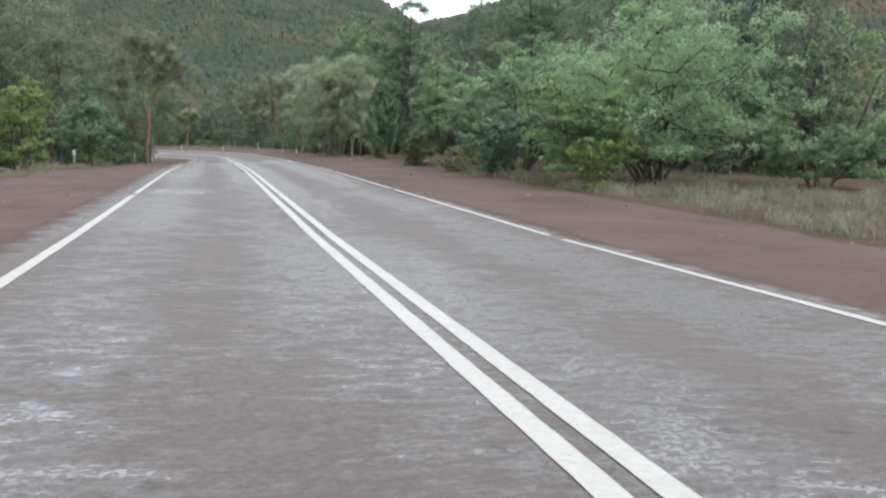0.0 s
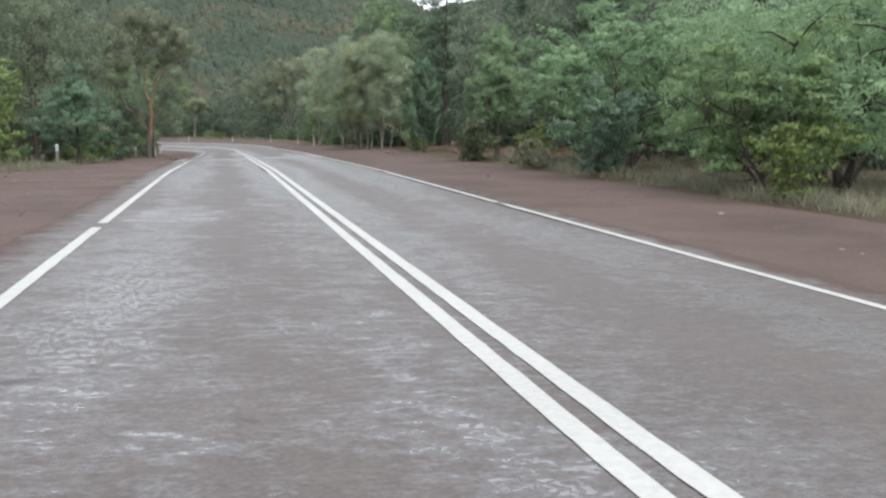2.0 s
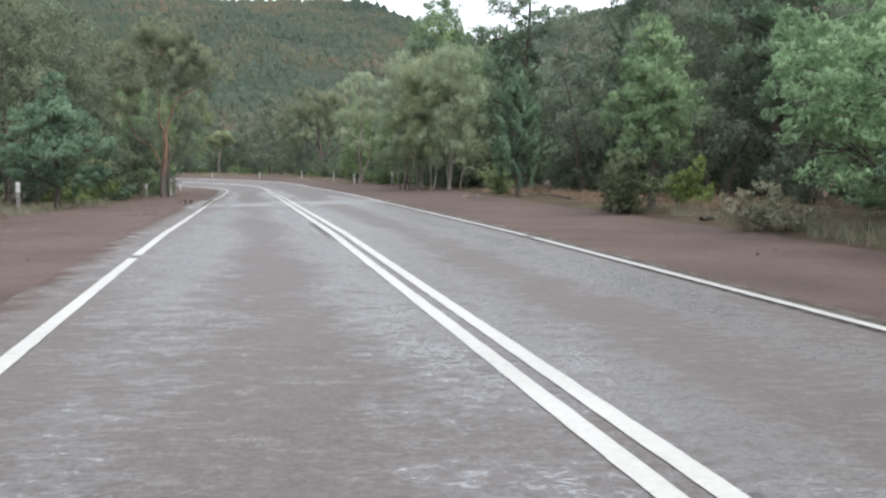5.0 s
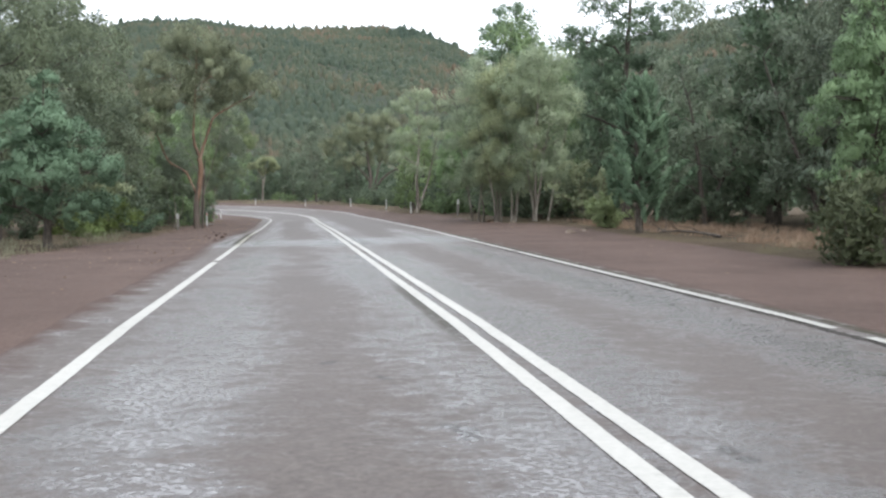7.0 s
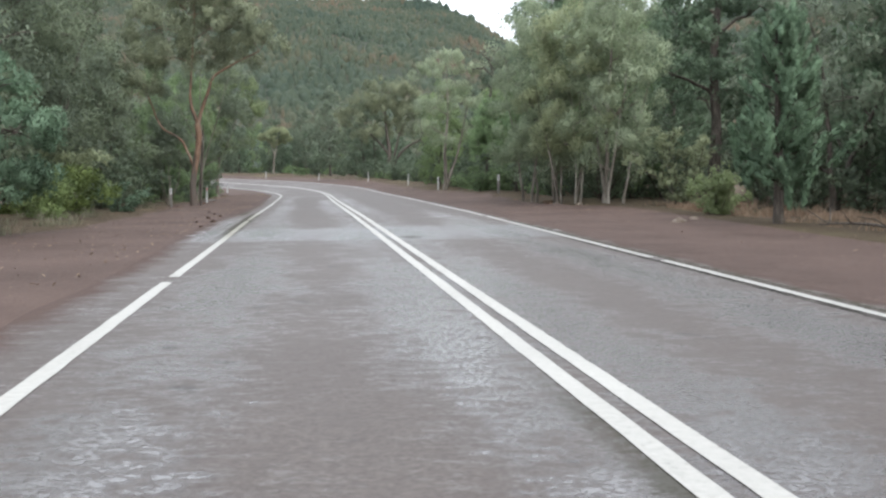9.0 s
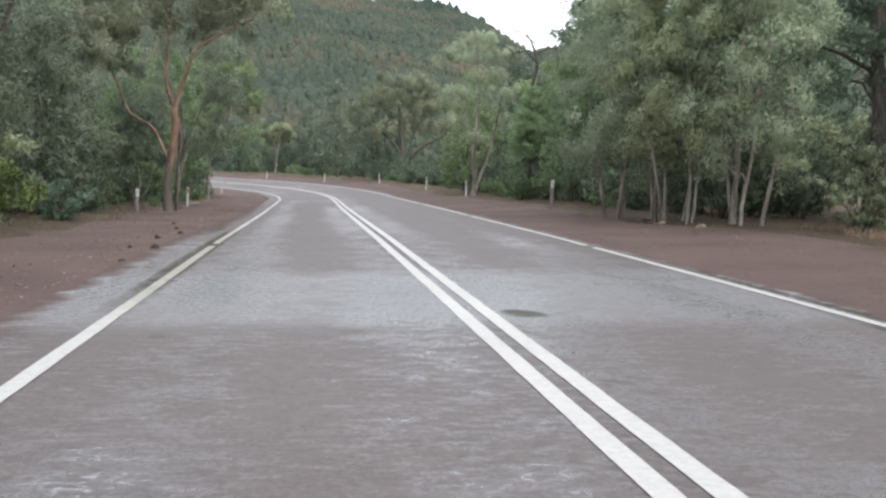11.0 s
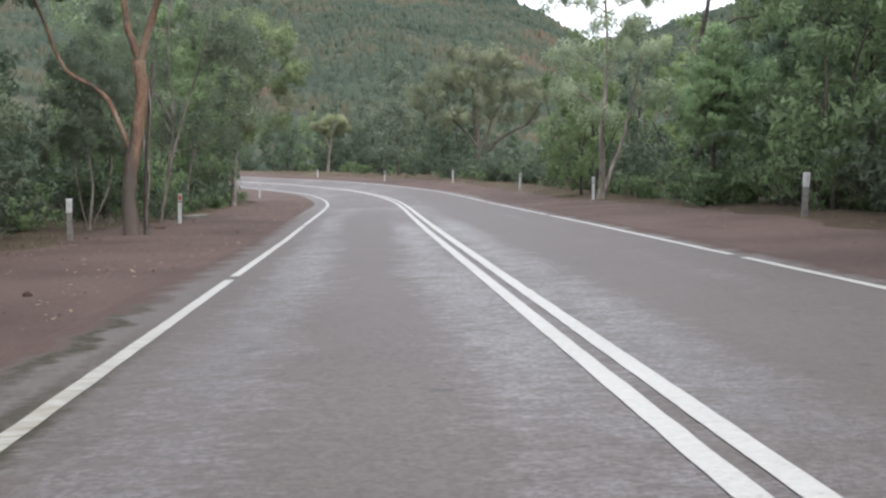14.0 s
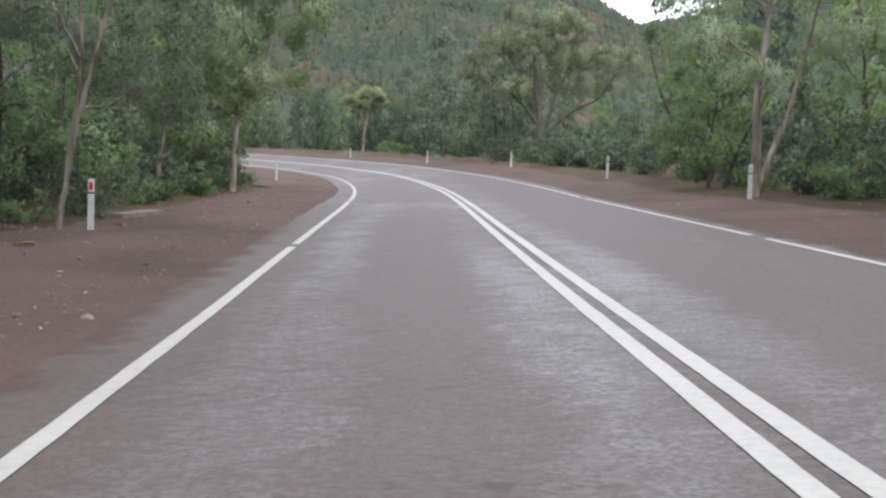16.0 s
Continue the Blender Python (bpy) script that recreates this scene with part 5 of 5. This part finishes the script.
        if float(np.min((x - RX) ** 2 + (y - RY) ** 2)) ** 0.5 < (9.6 if low else 11.0):
            continue
        taken.append((x, y))
        if low:
            another(U[r.randint(3)], x, y, r.uniform(0, 360), r.uniform(0.75, 1.35), 0.05, r.uniform(0.9, 1.2))
            under += 1
        elif made < 72:
            another(kinds[r.randint(len(kinds))], x, y, r.uniform(0, 360), r.uniform(0.75, 1.2), 0.08, r.uniform(0.9, 1.15))
            made += 1


def build_hill_scrub():
    """The wooded hillsides: far trees nobody could count."""
    r = np.random.RandomState(5)
    n = 35000
    az = np.radians(r.uniform(-28, 39, n))
    rad = np.sqrt(r.uniform(238.0 ** 2, 925.0 ** 2, n))
    x, y = rad * np.sin(az), 20 + rad * np.cos(az)
    z = ground_z(x, y)
    pine = r.uniform(0, 1, n) < 0.22
    h = np.where(pine, r.uniform(3.2, 6.4, n), r.uniform(1.5, 4.4, n)) * np.where(rad > 820, r.uniform(0.7, 1.6, n), 1.0)
    h *= np.where(lumps(x, y, 70, 14) > 0.55, 0.5, 1.0)
    w = h * np.where(pine, r.uniform(0.22, 0.32, n), r.uniform(0.42, 0.72, n))
    # each crown: an uneven four-sided body, domed for a gum and drawn up for a pine
    k = 4
    ring_z, ring_w = np.array([-0.3, 0.58]), np.array([1.0, 0.86])
    a = r.uniform(0, 2 * np.pi, (n, 1, 1)) + np.arange(k) * 2 * np.pi / k + r.normal(0, 0.25, (n, 2, k))
    q = w[:, None, None] * ring_w[None, :, None] * r.uniform(0.6, 1.3, (n, 2, k))
    up = h[:, None, None] * (ring_z[None, :, None] + r.normal(0, 0.08, (n, 2, k)))
    body = np.stack([x[:, None, None] + q * np.cos(a), y[:, None, None] + q * np.sin(a), z[:, None, None] + up], -1).reshape(n, 2 * k, 3)
    top = np.stack([x + r.normal(0, 0.3, n), y + r.normal(0, 0.3, n), z + h], -1)[:, None]
    verts = np.concatenate([body, top], 1)
    tri = []
    for s in range(k):
        p0, p1 = s, (s + 1) % k
        tri += [(p0, p1, p1 + k), (p0, p1 + k, p0 + k), (p0 + k, p1 + k, 2 * k)]
    faces = (np.arange(n)[:, None, None] * (2 * k + 1) + np.array(tri)[None]).reshape(-1, 3)
    nrm = (verts - np.c_[x, y, z + 0.35 * h][:, None]) / np.stack([w, w, 0.6 * h], -1)[:, None] + np.array([0, 0, 1.5])
    nrm /= np.linalg.norm(nrm, axis=2, keepdims=True)
    verts, nrm = verts.reshape(-1, 3), nrm.reshape(-1, 3)
    me = mesh_np("hill_forest", verts, faces, nrm)
    tagged(piece("hill_forest", me, HILL_LEAF), "dense grey-green scrub and pine forest over the hills", "forest", kind="stuff")


def grass_patch(name, seed, stretches, tall, material, label):
    """Tufts of thin bent blades, in patches with bare ground between."""
    r = np.random.RandomState(seed)
    tufts = []
    for side, s0, s1, u0, u1, n in stretches:
        s, u = r.uniform(s0, s1, n), side * (u0 + (u1 - u0) * r.uniform(0, 1, n) ** 1.4)
        tufts.append(on_road(s, u)[:, :2])
    t = np.concatenate(tufts)
    t = t[lumps(t[:, 0], t[:, 1], 3.5, 21) > r.uniform(-1.0, 0.5, len(t))]
    z = ground_z(t[:, 0], t[:, 1])
    k, n = 30, len(t)
    base = np.repeat(np.c_[t, z], k, 0) + np.c_[r.normal(0, 0.16, (n * k, 2)), np.full(n * k, -0.02)]
    hgt = np.repeat(r.uniform(0.28 * tall, tall, n), k) * r.uniform(0.5, 1.2, n * k)
    bend = r.normal(0, 0.5, (n * k, 2)) * hgt[:, None]
    a = r.uniform(0, np.pi, n * k)
    w = np.stack([np.cos(a), np.sin(a), 0 * a], -1) * 0.009
    mid = base + np.c_[bend * 0.35, hgt * 0.6]
    v = np.stack([base - w, base + w, mid + w * 0.8, base + np.c_[bend, hgt], mid - w * 0.8], 1).reshape(-1, 3)
    i = np.arange(n * k)[:, None] * 5
    f = np.concatenate([i + [0, 1, 2], i + [0, 2, 4], i + [4, 2, 3]])
    tagged(piece(name, mesh_np(name, v, f), material), label, "grass", kind="stuff")


def build_grass():
    straw = ((1, -10, 30, 9.2, 18, 900), (1, 30, 38, 9.8, 17, 70), (-1, 5, 60, 8.2, 13, 170), (1, 100, 180, 8, 12, 60), (-1, 60, 100, 9.0, 11, 55))
    grass_patch("dry_grass", 8, straw, 0.46, DRY_GRASS, "dry straw-coloured grass tufts along the verges")
    grass_patch("russet_grass", 9, ((1, 38, 62, 10.2, 17, 420),), 0.34, RUSSET_GRASS, "low russet dead grass under the cypress pines")


def lump(name, material, size, seed, squash=0.6):
    """An irregular clod or stone."""
    r = np.random.RandomState(seed)
    bm = bmesh.new()
    bmesh.ops.create_icosphere(bm, subdivisions=2, radius=1)
    ax = r.normal(0, 1, (5, 3))
    for v in bm.verts:
        k = 1 + 0.16 * sum(math.sin(3 * float(np.dot(a, v.co)) + i) for i, a in enumerate(ax)) / 2
        v.co = Vector((v.co.x * size * k, v.co.y * size * k * 0.8, max(-0.25, v.co.z) * size * k * squash))
    me = bpy.data.meshes.new(name)
    bm.to_mesh(me)
    bm.free()
    return piece(name, me, material)


def drop(ob, s, u, turn=0.0, up=0.0):
    p = on_road(s, u, up)
    ob.matrix_basis = pose(float(p[0]), float(p[1]), float(p[2]), 0, 0, turn)
    return ob


def build_small_things():
    for k, (s, u, size) in enumerate(((57.9, -4.25, 0.10), (61.4, -4.7, 0.07), (58.3, -4.75, 0.05), (63.5, -4.5, 0.07), (66.0, -4.9, 0.05), (69.3, -5.4, 0.06), (55.0, -4.3, 0.06))):
        tagged(drop(lump("clod", CLOD, size, 60 + k, 0.9), s, u, 40 * k, -0.015), "dark damp clod of earth on the gravel shoulder", "clod", "clods on the shoulder")
    for k, (s, u, size, what) in enumerate(((79.4, -4.3, 0.07, "brown stone with a pale chip on the shoulder"), (52.5, 7.6, 0.2, "pale fieldstone at the edge of the gravel"), (53.5, 8.4, 0.14, "pale fieldstone at the edge of the gravel"),
                                            (63.0, 8.0, 0.16, "reddish stone among the gum roots"), (64.6, 7.6, 0.12, "reddish stone among the gum roots"), (12.0, 6.9, 0.07, "small pale stone on the gravel"))):
        tagged(drop(lump("stone", STONE, size, 80 + k), s, u, 70 * k, -0.02), what, "stone")
    # curled scraps of bark shed below the gums
    for k, (s, u, length, turn) in enumerate(((65.9, 7.6, 0.42, 20), (66.9, 8.0, 0.34, 75), (64.4, 7.2, 0.26, 140), (69.4, 7.1, 0.22, 50), (90.2, -7.0, 0.28, 110), (86.0, -7.3, 0.3, 15))):
        f, g = np.linspace(0, 1, 9)[:, None], np.linspace(-1.1, 1.1, 6)[None]
        curl = 0.05 + 0.02 * np.sin(3 * f + k)
        V = np.stack([length * (f - 0.5) + 0 * g, curl * np.sin(g) * 1.5 + 0.05 * f * f, 0.012 + 0.05 * f * (1 - f) + curl * (1 - np.cos(g))], -1)
        ob = piece("bark_strip", smooth(mesh_np("bark_strip", V.reshape(-1, 3), grid_faces(9, 6))), BARK_SCRAP)
        tagged(drop(ob, s, u, turn, -0.012), "curled orange-brown strip of shed gum bark", "bark", "bark scraps under the gums")
    # fallen branches
    for k, (x, y, turn, length, rad) in enumerate(((9.4, 33.5, 20, 3.2, 0.06), (-9.6, 29.0, 175, 3.4, 0.07), (17.0, 9.5, 30, 3.6, 0.06), (-10.5, 36.0, 160, 2.6, 0.05), (10.5, 47.0, 120, 2.4, 0.05))):
        r = np.random.RandomState(120 + k)
        p, d = limb(r, (0, 0, 0.05), (1, 0, 0.02), length, 0.12, 0.0, 9)
        p[:, 2] = 0.05 + 0.25 * np.abs(np.sin(np.linspace(0, 2.6, len(p)))) * (0.4 + 0.2 * k % 0.7)
        bits = [tube(p, np.linspace(rad, rad * 0.35, len(p)), 7)]
        for j in range(4):
            q, _ = limb(r, p[r.randint(3, 9)], (r.uniform(-0.2, 0.7), r.choice([-1, 1]) * 0.7, r.uniform(0.1, 0.7)), length * 0.3, 0.2, 0, 4)
            bits.append(tube(q, np.linspace(rad * 0.4, rad * 0.12, len(q)), 5))
        ob = piece("fallen_branch", smooth(mesh_np("fallen_branch", *joined(bits))), DARK_BARK)
        ob.matrix_basis = pose(x, y, float(ground_z(x, y)[0]), 0, 0, turn)
        tagged(ob, "dark fallen branch lying in the dry grass", "branch")
    # a concrete edge by the ditch
    bm = bmesh.new()
    bmesh.ops.create_cube(bm, size=1)
    for v in bm.verts:
        v.co = Vector((v.co.x * 0.45, v.co.y * 1.9, v.co.z * 0.16))
    bmesh.ops.bevel(bm, geom=bm.edges[:], offset=0.025, segments=2, affect="EDGES")
    me = bpy.data.meshes.new("concrete_slab")
    bm.to_mesh(me)
    bm.free()
    ob = drop(piece("concrete_slab", me, CONCRETE), 93.6, -7.7, -14, 0.0)
    tagged(ob, "stained concrete slab beside the ditch", "slab")


def build_litter():
    r = np.random.RandomState(31)
    spots = []
    for s0, s1, u0, u1, n in ((40, 125, -9.5, -4.4, 2600), (0, 40, -8, -4.6, 300), (68, 118, -9.6, -7.6, 1500), (55, 125, 5.0, 9.0, 1300), (-10, 55, 5.2, 9.6, 500)):
        u = u0 + (u1 - u0) * (r.uniform(0, 1, n) ** (1.6 if u1 < 4.3 else 0.7))
        if u1 < -4:
            u = u1 + u0 - u
            u = np.clip(u, u0, u1)
        spots.append(on_road(r.uniform(s0, s1, n), u))
    c = np.concatenate(spots)
    n = len(c)
    c[:, 2] += 0.012
    a = r.uniform(0, 2 * np.pi, n)
    s = r.uniform(0.014, 0.038, n) * np.where(r.uniform(0, 1, n) < 0.05, 2.0, 1)
    d = np.stack([np.cos(a), np.sin(a), r.normal(0, 0.25, n)], -1) * s[:, None]
    e = np.stack([-np.sin(a), np.cos(a), r.normal(0, 0.25, n)], -1) * (s * 0.45)[:, None]
    v = np.stack([c - d, c + e, c + d, c - e], 1).reshape(-1, 3)
    tagged(piece("leaf_litter", mesh_np("leaf_litter", v, np.arange(4 * n).reshape(-1, 4)), LEAF_LITTER), "fallen brown gum leaves and bark scraps on the shoulders", "leaf litter", kind="stuff")


build_ground()
build_road()
build_lines()
build_posts()
build_trees()
build_hill_scrub()
build_grass()
build_small_things()
build_litter()
